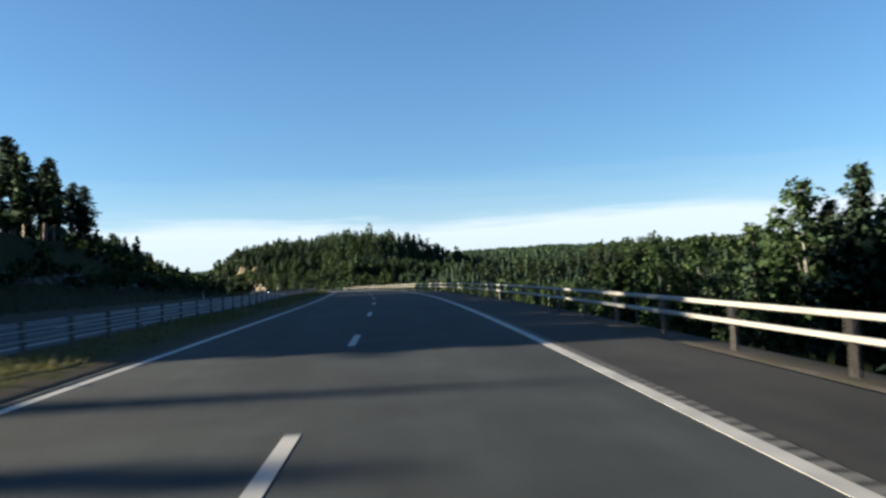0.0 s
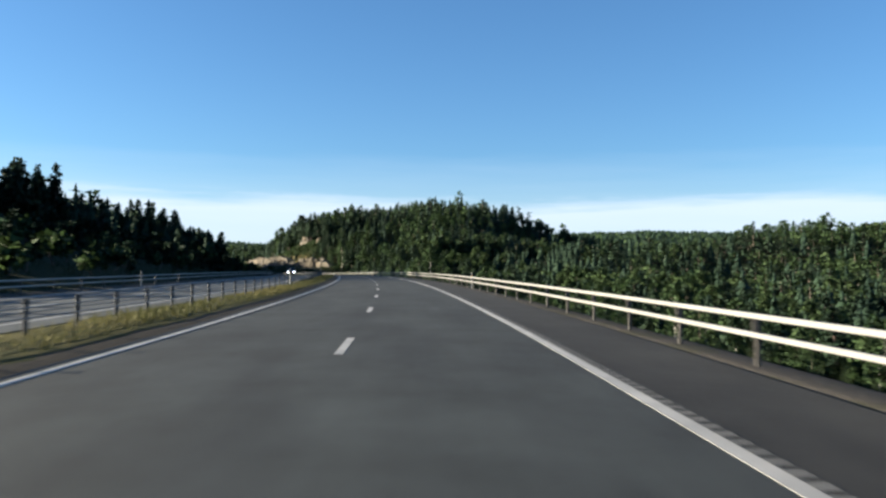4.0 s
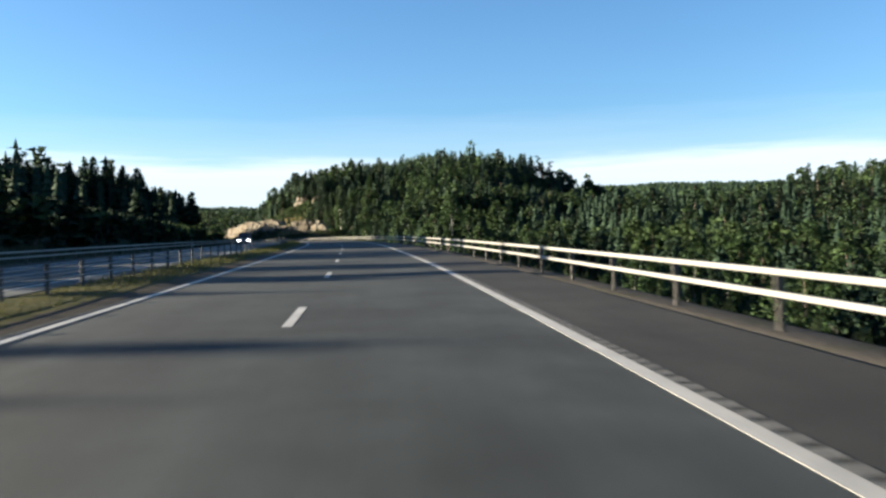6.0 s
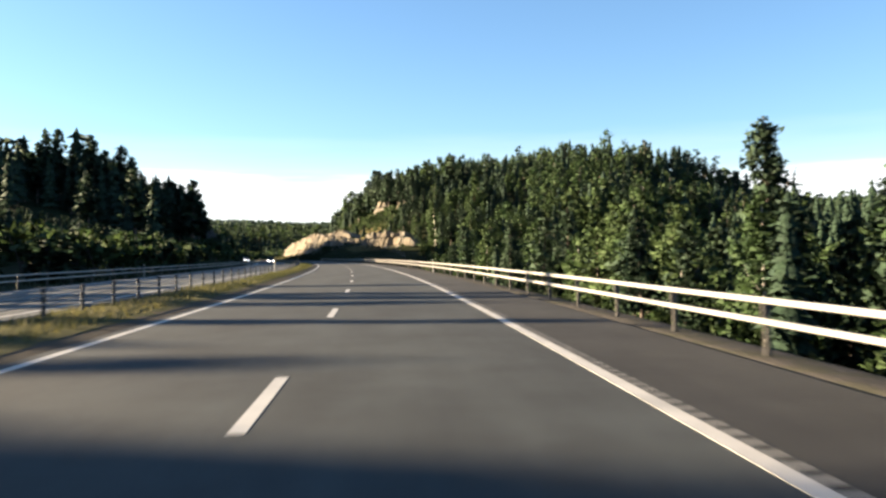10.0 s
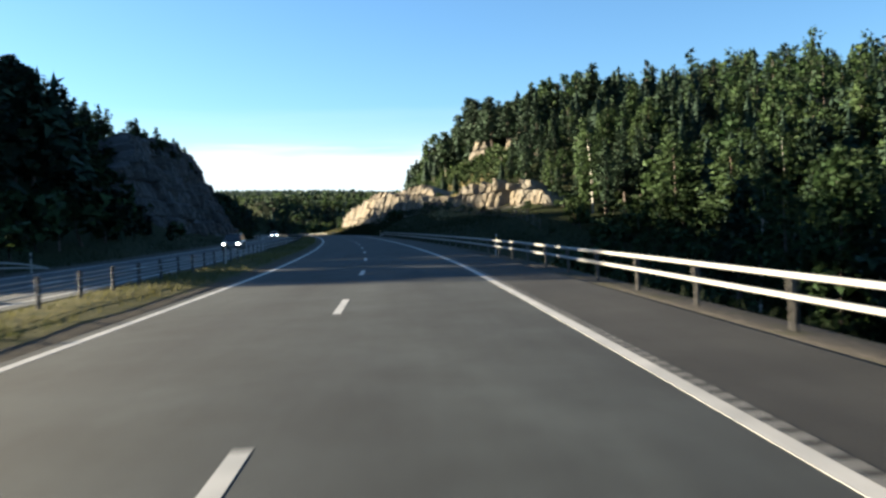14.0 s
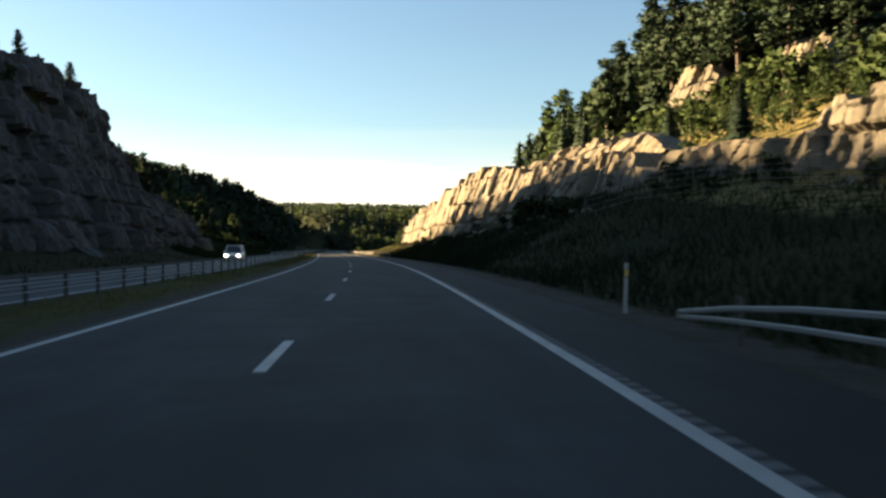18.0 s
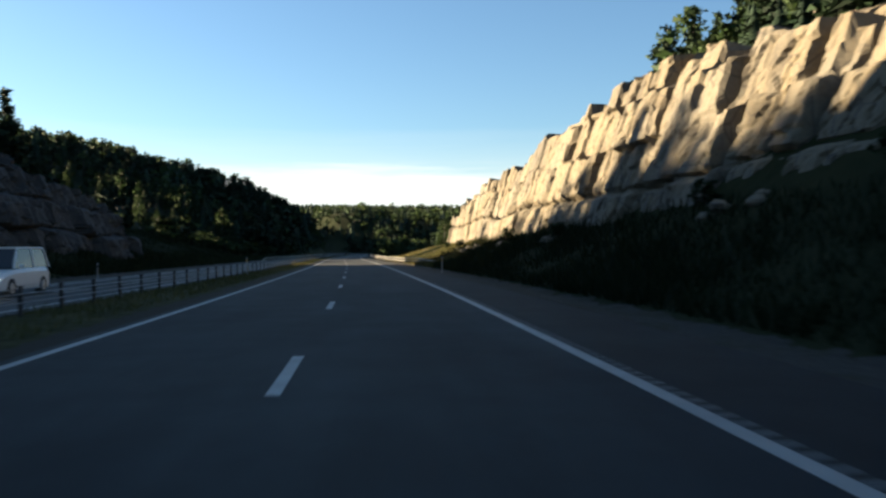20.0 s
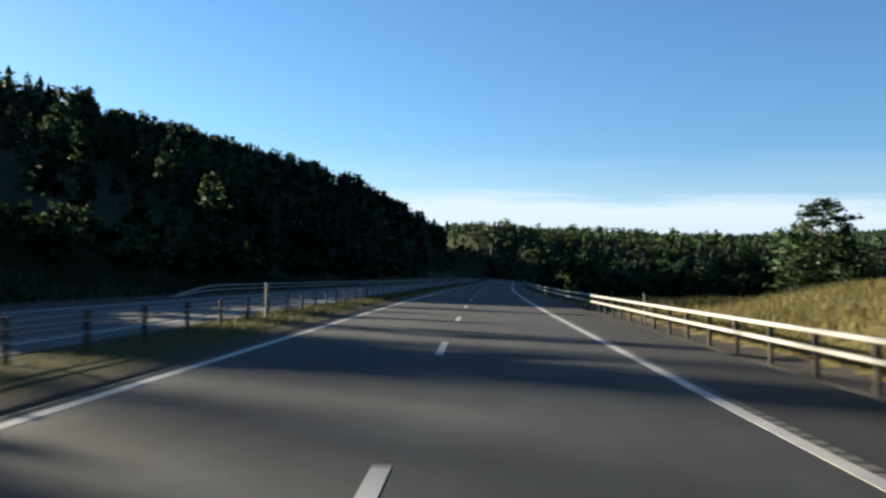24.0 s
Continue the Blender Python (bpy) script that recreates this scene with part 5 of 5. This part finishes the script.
far_hills()
woods("left_slope_scrub", "low dark spruces and bushes on the shaded left slope", 118, 545, -64, -23, 4.5, {"spruce": 0.45, "shrub": 0.55}, (2.6, 5.0), 18, None, 1, lambda s, d: ~wooded(s, d))
woods("left_bank_scrub", "dark young spruces and bushes below the left hillside", 716, 900, -46, -21.5, 3.2, {"spruce": 0.5, "shrub": 0.5}, (2.8, 5.5), 19, None, 1, lambda s, d: ~wooded(s, d) & (d < np.interp(s, (716, 752, 772, 800, 900), (-42, -40, -29, -23.5, -21))))
woods("cliff_top_scrub", "small pines and bushes along the top of the dark rock cut", 540, 722, -39, -30.5, 2.3, {"spruce": 0.12, "pine": 0.3, "shrub": 0.58}, (1.8, 5.0), 21, None, 1, lambda s, d: d < -30.0)
woods("left_ledge_scrub", "dark bushes and young spruces on the low rock ledge", 30, 132, -30, -21.5, 2.4, {"spruce": 0.4, "shrub": 0.6}, (1.8, 3.8), 22, None, 1, lambda s, d: d < -21.5)
woods("far_bank_scrub", "dark bushes and young spruces on the steep bank ahead", 880, 1180, -27, -18.8, 2.8, {"spruce": 0.4, "shrub": 0.6}, (2.0, 4.6), 23, None, 0, lambda s, d: d < np.interp(s, (880, 1000, 1180), (-22, -19.5, -19.5)))
woods("bank_end_bushes", "dark leafy bushes where the grass bank falls away", 836, 884, 9, 34, 2.7, {"shrub": 0.7, "birch": 0.3}, (4.6, 7.4), 25, None, 1, lambda s, d: d > 8.5)
woods("slope_scrub", "low leafy bushes on the shaded slope below the hill", 486, 585, 16, 50, 3.3, {"birch": 0.35, "shrub": 0.65}, (1.8, 4.6), 20, None, 1, lambda s, d: ~wooded(s, d) & (d > np.interp(s, (486, 520, 545, 585), (12, 20, 34, 37))) & (d < np.interp(s, (486, 560, 575, 590), (60, 60, 44, 36))))
woods("hill_shelf_bushes", "green birch saplings and bushes on the shelf above the rock cut", 594, 668, 25, 45, 2.7, {"birch": 0.55, "shrub": 0.45}, (2.2, 4.8), 24, None, 1, lambda s, d: ~wooded(s, d) & (d > np.interp(s, (594, 606, 613, 640, 668), (35, 30, 29.5, 31, 28))))
FOOT = lambda s: np.interp(s, (590, 597, 606, 616, 635, 648, 661, 700, 731), (30, 26, 21.5, 17.4, 16, 14.5, 12.8, 12, 12.3))
woods("rock_foot_scrub", "low dark bushes along the foot of the rock cut", 592, 645, 9, 30, 1.7, {"shrub": 0.8, "birch": 0.2}, (1.1, 3.0), 27, None, 1, lambda s, d: (d < FOOT(s) - 0.2) & (d > FOOT(s) - np.interp(s, (600, 640, 728), (3.8, 2.6, 1.2))) & (value_noise(s / 5, d / 5, 71) > 0.42))
woods("hill_undergrowth", "low bushes between the trees on the rocky hill", 545, 800, 17, 60, 3.2, {"shrub": 1.0}, (1.2, 3.4), 17, None, 1, lambda s, d: d > np.interp(s, (560, 575, 587, 597, 606, 613, 624, 648, 661, 690, 716, 745, 757, 800), (46, 41, 35, 31, 27, 23, 24, 26, 28, 44, 48, 46, 44, 40)))

w_s, w_d = gs.ravel(), gd.ravel()
floor_weight.data.foreach_set("value", wooded(w_s, w_d).astype(np.float32))
dry_weight.data.foreach_set("value", (((w_s > 690) & (w_s < 799 + 0.5 * w_d) & (w_d > 5) & (w_d < 45)) | ((w_s > 590) & (w_s <= 690) & (w_d > 18) & (w_d < ROCK_TOP(w_s) - 4))).astype(np.float32))

# single trees near the road
k = 0
for s in np.arange(14, 486, 5.4):
    d = 12.5 + 9 * float(value_noise(s / 6, 3.0, 50)) + RNG.uniform(0, 4)
    kind = ("birch", "birch", "pine", "birch", "pine", "spruce")[int(RNG.integers(0, 6))]
    plant(kind, s + RNG.uniform(-2, 2), d + 3, max(RNG.uniform(0.75, 1.0) * (float(valley_top(s)) - float(land(s, d + 3))), 3.0), group="roadside valley trees")
for s, d, tall, kind in ((24, 20, 13.5, "birch"), (29, 22, 14, "birch"), (33, 20, 13, "pine"), (37, 21, 12, "birch"), (41, 20, 11, "birch"), (34, 27, 14, "birch"), (46, 22, 10, "pine"), (36, 24, 13.2, "birch"), (39, 23, 12.4, "birch"), (43, 23.5, 11.8, "birch"), (41, 27, 13, "birch"), (55, 19, 9.8, "birch"), (59, 20.5, 10.4, "birch"), (62, 19.5, 9.8, "birch"), (65, 21, 10.4, "birch"), (67, 18.5, 8.4, "birch"), (61, 24, 12.2, "birch"),
                         (330, 22, 16, "birch"), (342, 25, 18, "birch"), (352, 22, 17, "pine"), (366, 20, 14, "birch"), (376, 22, 15, "pine"), (418, 12, 4.6, "birch"), (424, 13, 5.2, "birch"), (430, 12.5, 5.4, "birch"),
                         (463, 23, 14.5, "pine"), (468, 26, 14.5, "pine"), (473, 24, 12, "birch"), (460, 28, 15, "pine"), (480, 30, 12, "pine"), (455, 22, 11, "birch"), (476, 36, 14, "pine"),
                         (500, 36, 9, "birch"), (508, 40, 8, "birch"), (518, 42, 7, "birch"), (496, 42, 11, "birch")):
    plant(kind, s, d, tall, group="roadside valley trees")
for s, d, tall in ((525.7, -49.6, 17.5), (518, -54, 17.5), (533, -47, 15.5), (541, -45, 10), (549, -43, 7.5), (556, -40, 6), (555.4, -73, 12), (564.4, -51, 11), (572.5, -52.6, 11), (597, -92, 12), (545, -60, 12), (583, -44, 6), (610, -40, 5), (640, -38, 4.5),
                   (615, -33.6, 4), (623, -33.4, 3.5), (633, -36, 4.2), (640, 53, 14), (646, 49, 15.5), (653, 47, 17), (660, 48, 18.5), (667, 51, 19.5), (671, 49, 18), (675, 48, 21.5), (680, 52, 19), (684, 50, 22.5), (691, 51, 22.5), (696, 52, 19), (701, 50, 20), (709, 52, 16.5), (718, 50, 12.5), (784.6, -43, 11), (790, -40, 8), (66, -33, 9.5), (72, -31, 9), (77, -33, 9.5), (82, -32, 8.5), (87, -34, 8.5), (92, -32.5, 7.5), (97, -33, 8), (101, -34, 6.5)):
    if gap_chance(np.array(s), np.array(d), land(s, d) + tall) < 0.9:
        tree = plant("pine", s, d, tall, group="skyline pines")
        tree.matrix_basis = tree.matrix_basis @ Matrix.Diagonal((1.25, 1.25, 1, 1))
for s, d, tall, lift in ((654, -36.5, 5.0, 2.5), (658, -36, 3.4, 2.5), (671, -36.5, 6.4, 2.5)):
    plant("pine", s, d, tall, "slender pine on top of the dark rock cut", "skyline pines", lift)
for s, d, tall in ((667, 21, 2.6), (690, 17.8, 2.2), (676, 19, 2.2), (684, 18.6, 1.6), (706, 17, 1.3), (780, 25.2, 10.6), (774, 24.5, 8.4), (771, 23.2, 9.0), (767, 24, 7.8), (763, 22.5, 9.0), (769, 28, 9.5), (729, 19.5, 1.8), (724, 17.5, 2.2), (721, 16.5, 2.4), (640, 26, 4), (628, 27, 5), (615, 27, 5), (601, 34, 6)):
    tree = plant("spruce", s, d, tall, "young green spruce on top of the rock cut", "young spruces")
    tree.matrix_basis = tree.matrix_basis @ Matrix.Diagonal((1.25, 1.25, 1, 1))
for s, d, tall in ((749, 17, 3.0), (752, 18.4, 3.0), (757, 21, 2.4), (413, -25.9, 5.5), (409, -27, 4.0), (418, -26, 4.4), (700, 17.2, 1.5), (693, 18, 1.6), (722, 15.5, 1.4), (654, 21, 2), (563, 36, 1.6), (556, 40, 1.5), (548, 38, 1.7), (566, 42, 1.8), (552, 44, 1.6), (541, 42, 1.4), (560, 45, 2), (571, 45, 2), (536, 45, 1.8), (530, 40, 1.4), (545, 33, 1.2), (558, 31, 1.1), (767, 20.6, 1.6), (771, 22.5, 2.8), (758, 18.6, 2.2), (761, 22.5, 3.4), (765, 24, 3.6), (755, 20, 3.0), (775, 25, 3), (790, -38, 4), (796, -36, 3.4), (770, -33, 2.5), (652, 13.8, 1.4), (668, 11.6, 1.2), (680, 11, 1.5), (703, 10.5, 1.3),
                   (716, 10.8, 1.2), (608, 19, 2.0), (596, 24.5, 1.6), (585, 27, 1.6), (579, 33, 2.2), (591, 27.5, 1.5), (602, 22.5, 1.7), (618, 18.6, 1.6), (626, 16.2, 1.5), (633, 15.6, 1.8), (641, 14.6, 1.5), (622, 21.5, 1.8), (631, 21, 1.6), (644, 20, 1.7), (637, 22.5, 2.2), (615, 23, 2.1), (604, 27, 2.0), (594, 31.5, 2.2), (583, 35.5, 2.4), (650, 19.5, 1.8)):
    plant("shrub", s, d, tall)
for s, d, tall in ((430, 12.4, 4.2), (433, 13.6, 4.8), (436, 12.8, 3.8), (427, 13.2, 3.6)):
    plant("shrub", s, d, tall, "pale green willow bush behind the guard rail", "rail-side willows")
for s, d, tall in ((745.2, 14.0, 4.7), (747, 15.2, 4.4), (744.6, 15.4, 3.8)):
    bush = plant("birch", s, d, tall, "round leafy birch bush at the end of the rock wall", "grass bank trees", -0.3)
    bush.matrix_basis = bush.matrix_basis @ Matrix.Diagonal((1.9, 1.9, 1.0, 1))
for s, d, tall in ((824, 29.7, 4.2), (828, 33, 4.6), (831, 30.5, 4.4), (821, 32, 3.2), (835, 27, 5.4), (838, 24, 5.6), (842, 27.5, 6.0), (833, 24.6, 4.6)):
    plant("shrub", s, d, tall, "dense bush below the round-crowned tree", "grass bank bushes")
for s in list(np.arange(742, 900, 9.0)) + list(np.arange(110, 500, 14.0)):
    edge = float(np.interp(s, (110, 130, 200, 300, 370, 430, 480, 500, 742, 770, 800, 900), (-33, -52, -56, -51, -40, -37, -31, -27, -40, -40, -31, -24)))
    plant("shrub", s + RNG.uniform(-2, 2), edge + RNG.uniform(-2, 2), RNG.uniform(2.2, 4.2), "dark shaded bush at the forest edge", "forest edge bushes")
for s, d, tall in ((765, 27, 8.0), (770, 30, 8.5)):
    plant("birch", s, d, tall, group="grass bank trees")
big = plant("birch", 826, 31.6, 11.6, "large round-crowned leafy tree on the grass bank", "grass bank trees", -0.3)
big.matrix_basis = big.matrix_basis @ Matrix.Diagonal((2.15, 2.15, 1.0, 1))
for s, d, tall in ((829.5, 30.5, 9.4), (824.5, 33.6, 8.6), (787, -41, 6.5), (791, -38.5, 5), (832, 40, 7), (845, 46, 7), (850, 35, 5), (862, 52, 8)):
    plant("birch", s, d, tall, group="grass bank trees")

# ---- oncoming cars ----


def loft(rows):
    """Quads over rows of (x, half width, height) rings along the car."""
    v = np.array([p for r in rows for p in r], float)
    return v, grid_faces(len(rows), len(rows[0]))


def car(name, label, paint, s, d, length, wide, tall, boxy, lit=True):
    root = new(name)
    L, W, H = length, wide / 2, tall
    waist = H * 0.56
    # lower body: rings from nose (-y) to tail (+y)
    ys = (0.0, 0.02, 0.10, 0.27, 0.5, 0.75, 0.93, 1.0)
    tops = (0.62, 0.70, 0.86, 0.97, 1.0, 1.0, 1.0, 0.9) if boxy else (0.58, 0.68, 0.84, 0.95, 1.0, 1.02, 0.98, 0.85)
    side = (0.80, 0.92, 0.98, 1.0, 1.0, 1.0, 0.97, 0.88)
    rows = []
    for y, t, w in zip(ys, tops, side):
        x, z = W * w, waist * t
        rows.append([(-x * 0.96, y * L, 0.24), (-x, y * L, 0.42), (-x, y * L, z * 0.86), (-x * 0.9, y * L, z), (0, y * L, z * 1.02), (x * 0.9, y * L, z), (x, y * L, z * 0.86), (x, y * L, 0.42), (x * 0.96, y * L, 0.24)])
    v, f = loft(rows)
    caps = [[len(rows[0]) * r + i for i in range(9)] for r in (0, len(rows) - 1)]
    bm = bmesh.new()
    bv = [bm.verts.new(p) for p in v]
    for q in f:
        bm.faces.new([bv[i] for i in q])
    for c in caps:
        bm.faces.new([bv[i] for i in c])
    bmesh.ops.recalc_face_normals(bm, faces=bm.faces)
    part("body", bm, paint, root)
    # cabin
    b0, b1, b2, b3 = (0.26, 0.40, 0.93, 0.985) if boxy else (0.26, 0.42, 0.80, 0.95)
    for nm, mat, grow in (("cabin_glass", CAR_GLASS, 0.0), ):
        bm = bmesh.new()
        r = [[(-W * 0.9, b0 * L, waist), (W * 0.9, b0 * L, waist)], [(-W * 0.74, b1 * L, H * 0.97), (W * 0.74, b1 * L, H * 0.97)],
             [(-W * 0.74, b2 * L, H * 0.97), (W * 0.74, b2 * L, H * 0.97)], [(-W * 0.88, b3 * L, waist), (W * 0.88, b3 * L, waist)]]
        c = [[bm.verts.new(p) for p in pair] for pair in r]
        for i in range(3):
            bm.faces.new((c[i][0], c[i][1], c[i + 1][1], c[i + 1][0]))
        for k_ in (0, 1):
            bm.faces.new([c[i][k_] for i in range(4)])
        bm.faces.new((c[0][0], c[0][1], c[3][1], c[3][0]))
        bmesh.ops.recalc_face_normals(bm, faces=bm.faces)
        bmesh.ops.bevel(bm, geom=list(bm.edges), offset=0.04, segments=2, affect="EDGES")
        part(nm, bm, mat, root, "dark tinted window glass")
    bm = bmesh.new()
    box(bm, (0, (b1 + b2) / 2 * L, H * 0.975), (W * 1.5, (b2 - b1) * L * 1.02, 0.06), 0, 0.025)
    part("roof", bm, paint, root)
    for x in (-1, 1):
        for y0, z0, y1, z1 in ((b0, waist, b1, H * 0.97), ((b1 + b2) / 2, waist, (b1 + b2) / 2, H * 0.97), (b3, waist, b2, H * 0.97)):
            bm = bmesh.new()
            tube(bm, (x * W * 0.9, y0 * L, z0), (x * W * 0.755, y1 * L, z1), 0.035, 0.035, 6)
            part("pillar", bm, paint, root)
        bm = bmesh.new()
        box(bm, (x * (W + 0.08), b0 * L + 0.25, waist + 0.08), (0.16, 0.1, 0.13), 0, 0.03)
        part("wing_mirror", bm, paint, root)
        bm = bmesh.new()
        box(bm, (x * W * 0.68, 0.045, waist * 0.66), (W * 0.36, 0.1, 0.15), 0, 0.03)
        part("headlight", bm, HEADLIGHT if lit else CAR_GLASS, root, "lit white headlight")
        for y in (0.18, 0.80):
            wheel = new("wheel")
            wheel.parent = root
            wheel.location = (x * (W - 0.1), y * L, 0.33)
            bm = bmesh.new()
            tube(bm, (-0.11, 0, 0), (0.11, 0, 0), 0.33, 0.33, 20)
            part("tyre", bm, RUBBER, wheel)
            bm = bmesh.new()
            tube(bm, (x * 0.08, 0, 0), (x * 0.125, 0, 0), 0.22, 0.19, 14)
            part("rim", bm, ALLOY, wheel)
    bm = bmesh.new()
    box(bm, (0, 0.0, waist * 0.6), (W * 0.9, 0.06, 0.17), 0, 0.02)
    part("grille", bm, BLACK_PLASTIC, root)
    bm = bmesh.new()
    box(bm, (0, 0.01, 0.34), (W * 1.75, 0.12, 0.14), 0, 0.04)
    part("bumper", bm, BLACK_PLASTIC, root)
    bm = bmesh.new()
    box(bm, (0, -0.055, 0.42), (0.5, 0.02, 0.11), 0, 0.005)
    part("number_plate", bm, WHITE_PLASTIC, root, "plain white number plate")
    root.matrix_basis = Matrix.Translation(at(s, d, 0.0)) @ Matrix.Rotation(heading(s), 4, "Z")
    return tagged(root, label, "car")


car("suv_car", "dark blue boxy off-road car with lit headlights", CAR_DARK, 302.5, -13.6, 4.6, 1.85, 1.8, True)
car("estate_car", "dark estate car with lit headlights on the oncoming carriageway", CAR_DARK, 511, -12.9, 4.6, 1.82, 1.48, False)
car("white_suv_car", "white off-road car with lit headlights below the rock cut", CAR_WHITE, 649, -13.4, 4.7, 1.9, 1.78, True)

# ---- wildlife fence on the slope ----
fence = new("wire_fence")
fence.location = at(585, 24, 1.2)
f_back = fence.matrix_basis.inverted()
f_s = np.linspace(561, 612, 14)
f_d = np.interp(f_s, (561, 575, 597, 612), (30, 30, 22.5, 14.5))
f_post = None
for s, d in zip(f_s, f_d):
    if f_post is None:
        bm = bmesh.new()
        tube(bm, (0, 0, -0.3), (0, 0, 1.9), 0.05, 0.045, 7)
        f_post = ob = part("post", bm, BARK, fence)
    else:
        ob = new("post", f_post.data)
        ob.parent = fence
    ob.matrix_basis = f_back @ Matrix.Translation(at(s, d, float(land(s, d))))
for z in (0.3, 0.7, 1.1, 1.45, 1.8):
    v, f = sweep((f_s, f_d, land(f_s, f_d) + z), ring(0.008, 4))
    part("wire", mesh_of("wire", v - np.array(fence.location), f, CABLE), None, fence)
tagged(fence, "thin wire fence on wooden posts along the grass slope", "fence")

# ---- grass and fallen stones ----


def grass(name, label, n, s0, s1, where, tall, seed, height=None, blade=STRAW):
    rng = np.random.default_rng(seed)
    s = rng.uniform(s0, s1, n)
    d = where(s, rng.uniform(0, 1, n))
    z = land(s, d) if height is None else height(s, d)
    keep = rng.uniform(size=n) < 0.25 + 1.1 * value_noise(s / 2.5, d / 1.6, seed)
    s, d, z = s[keep], d[keep], z[keep]
    p = road(s, d, z - 0.03)
    m = len(p)
    h = rng.uniform(0.5, 1.2, m)[:, None] * tall * (0.5 + value_noise(s / 6, d / 4, seed + 3))[:, None]
    a = rng.uniform(0, 6.3, m)
    side = np.stack([np.cos(a), np.sin(a), 0 * a], 1)
    lean = rng.normal(0, 0.35, (m, 3)) * h
    lean[:, 2] = 0
    v = np.stack([p - side * (0.012 + 0.04 * h), p + side * (0.012 + 0.04 * h), p + lean + np.array([0, 0, 1.0]) * h], 1)
    ob = new(name, mesh_of(name, v.reshape(-1, 3), np.arange(3 * m).reshape(-1, 3), blade))
    return tagged(ob, label, "grass", kind="stuff")


def mound(s, d):
    u = np.clip((d - (bar_at(s) - 0.95)) / (L_LINE - 0.3 - bar_at(s) + 0.95), 0, 1)
    return -0.03 + 0.10 * np.sin(u * math.pi) ** 0.7


grass("median_grass", "dry yellow-green grass along the median", 80000, -30, 900, lambda s, u: bar_at(s) - 0.6 + u ** 0.8 * (L_LINE - 1.05 - bar_at(s) + 0.6), 0.2, 61, mound)
grass("bank_grass", "tall dry grass on the sunlit roadside bank", 110000, 690, 812, lambda s, u: 6.3 + u ** 1.5 * np.interp(s, (640, 735, 760, 828), (8, 5.5, 26, 29)), 0.42, 62)
grass("slope_grass", "long green grass, coloured dark for shade, on the slope below the rock cut", 60000, 545, 735, lambda s, u: 6.3 + u ** 1.3 * np.interp(s, (545, 575, 600, 640, 735), (30, 28, 18, 8, 5.5)), 0.55, 66, None, TURF_SHADED)
grass("verge_grass", "thin grass behind the guard rail", 12000, -40, 560, lambda s, u: 6.2 + u * 5, 0.32, 63, None, TURF_SHADED)
grass("far_verge_grass", "shaded grass beside the oncoming carriageway", 26000, -40, 860, lambda s, u: -18.6 - u ** 1.4 * 9, 0.4, 64, None, TURF_SHADED)
grass("hill_foot_grass", "long grass, coloured dark for shade, on the slope below the left hill", 60000, 676, 830, lambda s, u: -18.8 - u * np.interp(s, (676, 712, 740, 775, 830), (6, 8, 20, 20, 8)), 0.6, 67, None, TURF_SHADED)
grass("rock_top_grass", "dry grass on the ledge above the rock cut", 9000, 580, 750, lambda s, u: np.interp(s, (580, 597, 613, 640, 690, 745), (36, 31, 22, 22, 18, 17)) + u * 10, 0.5, 65)
for k in range(46):
    s = RNG.uniform(578, 752)
    d = float(np.interp(s, (575, 587, 597, 606, 613, 640, 680, 745, 752), (35.5, 30, 25.5, 21, 16.5, 15, 11.3, 11.5, 14))) - RNG.uniform(0.2, 1.6)
    bm = bmesh.new()
    bmesh.ops.create_icosphere(bm, subdivisions=2, radius=RNG.uniform(0.18, 0.55))
    for v in bm.verts:
        v.co *= 1 + 0.5 * noise.noise(v.co * 2.2 + Vector((k, 0, 0)))
        v.co.z *= 0.7
    stone = part("boulder", bm, ROCK, None)
    stone.matrix_basis = Matrix.Translation(at(s, d, float(land(s, d)) + 0.05)) @ Matrix.Rotation(RNG.uniform(0, 6), 4, "Z")
    tagged(stone, "broken granite boulder at the foot of the rock cut", "boulder", "fallen boulders")
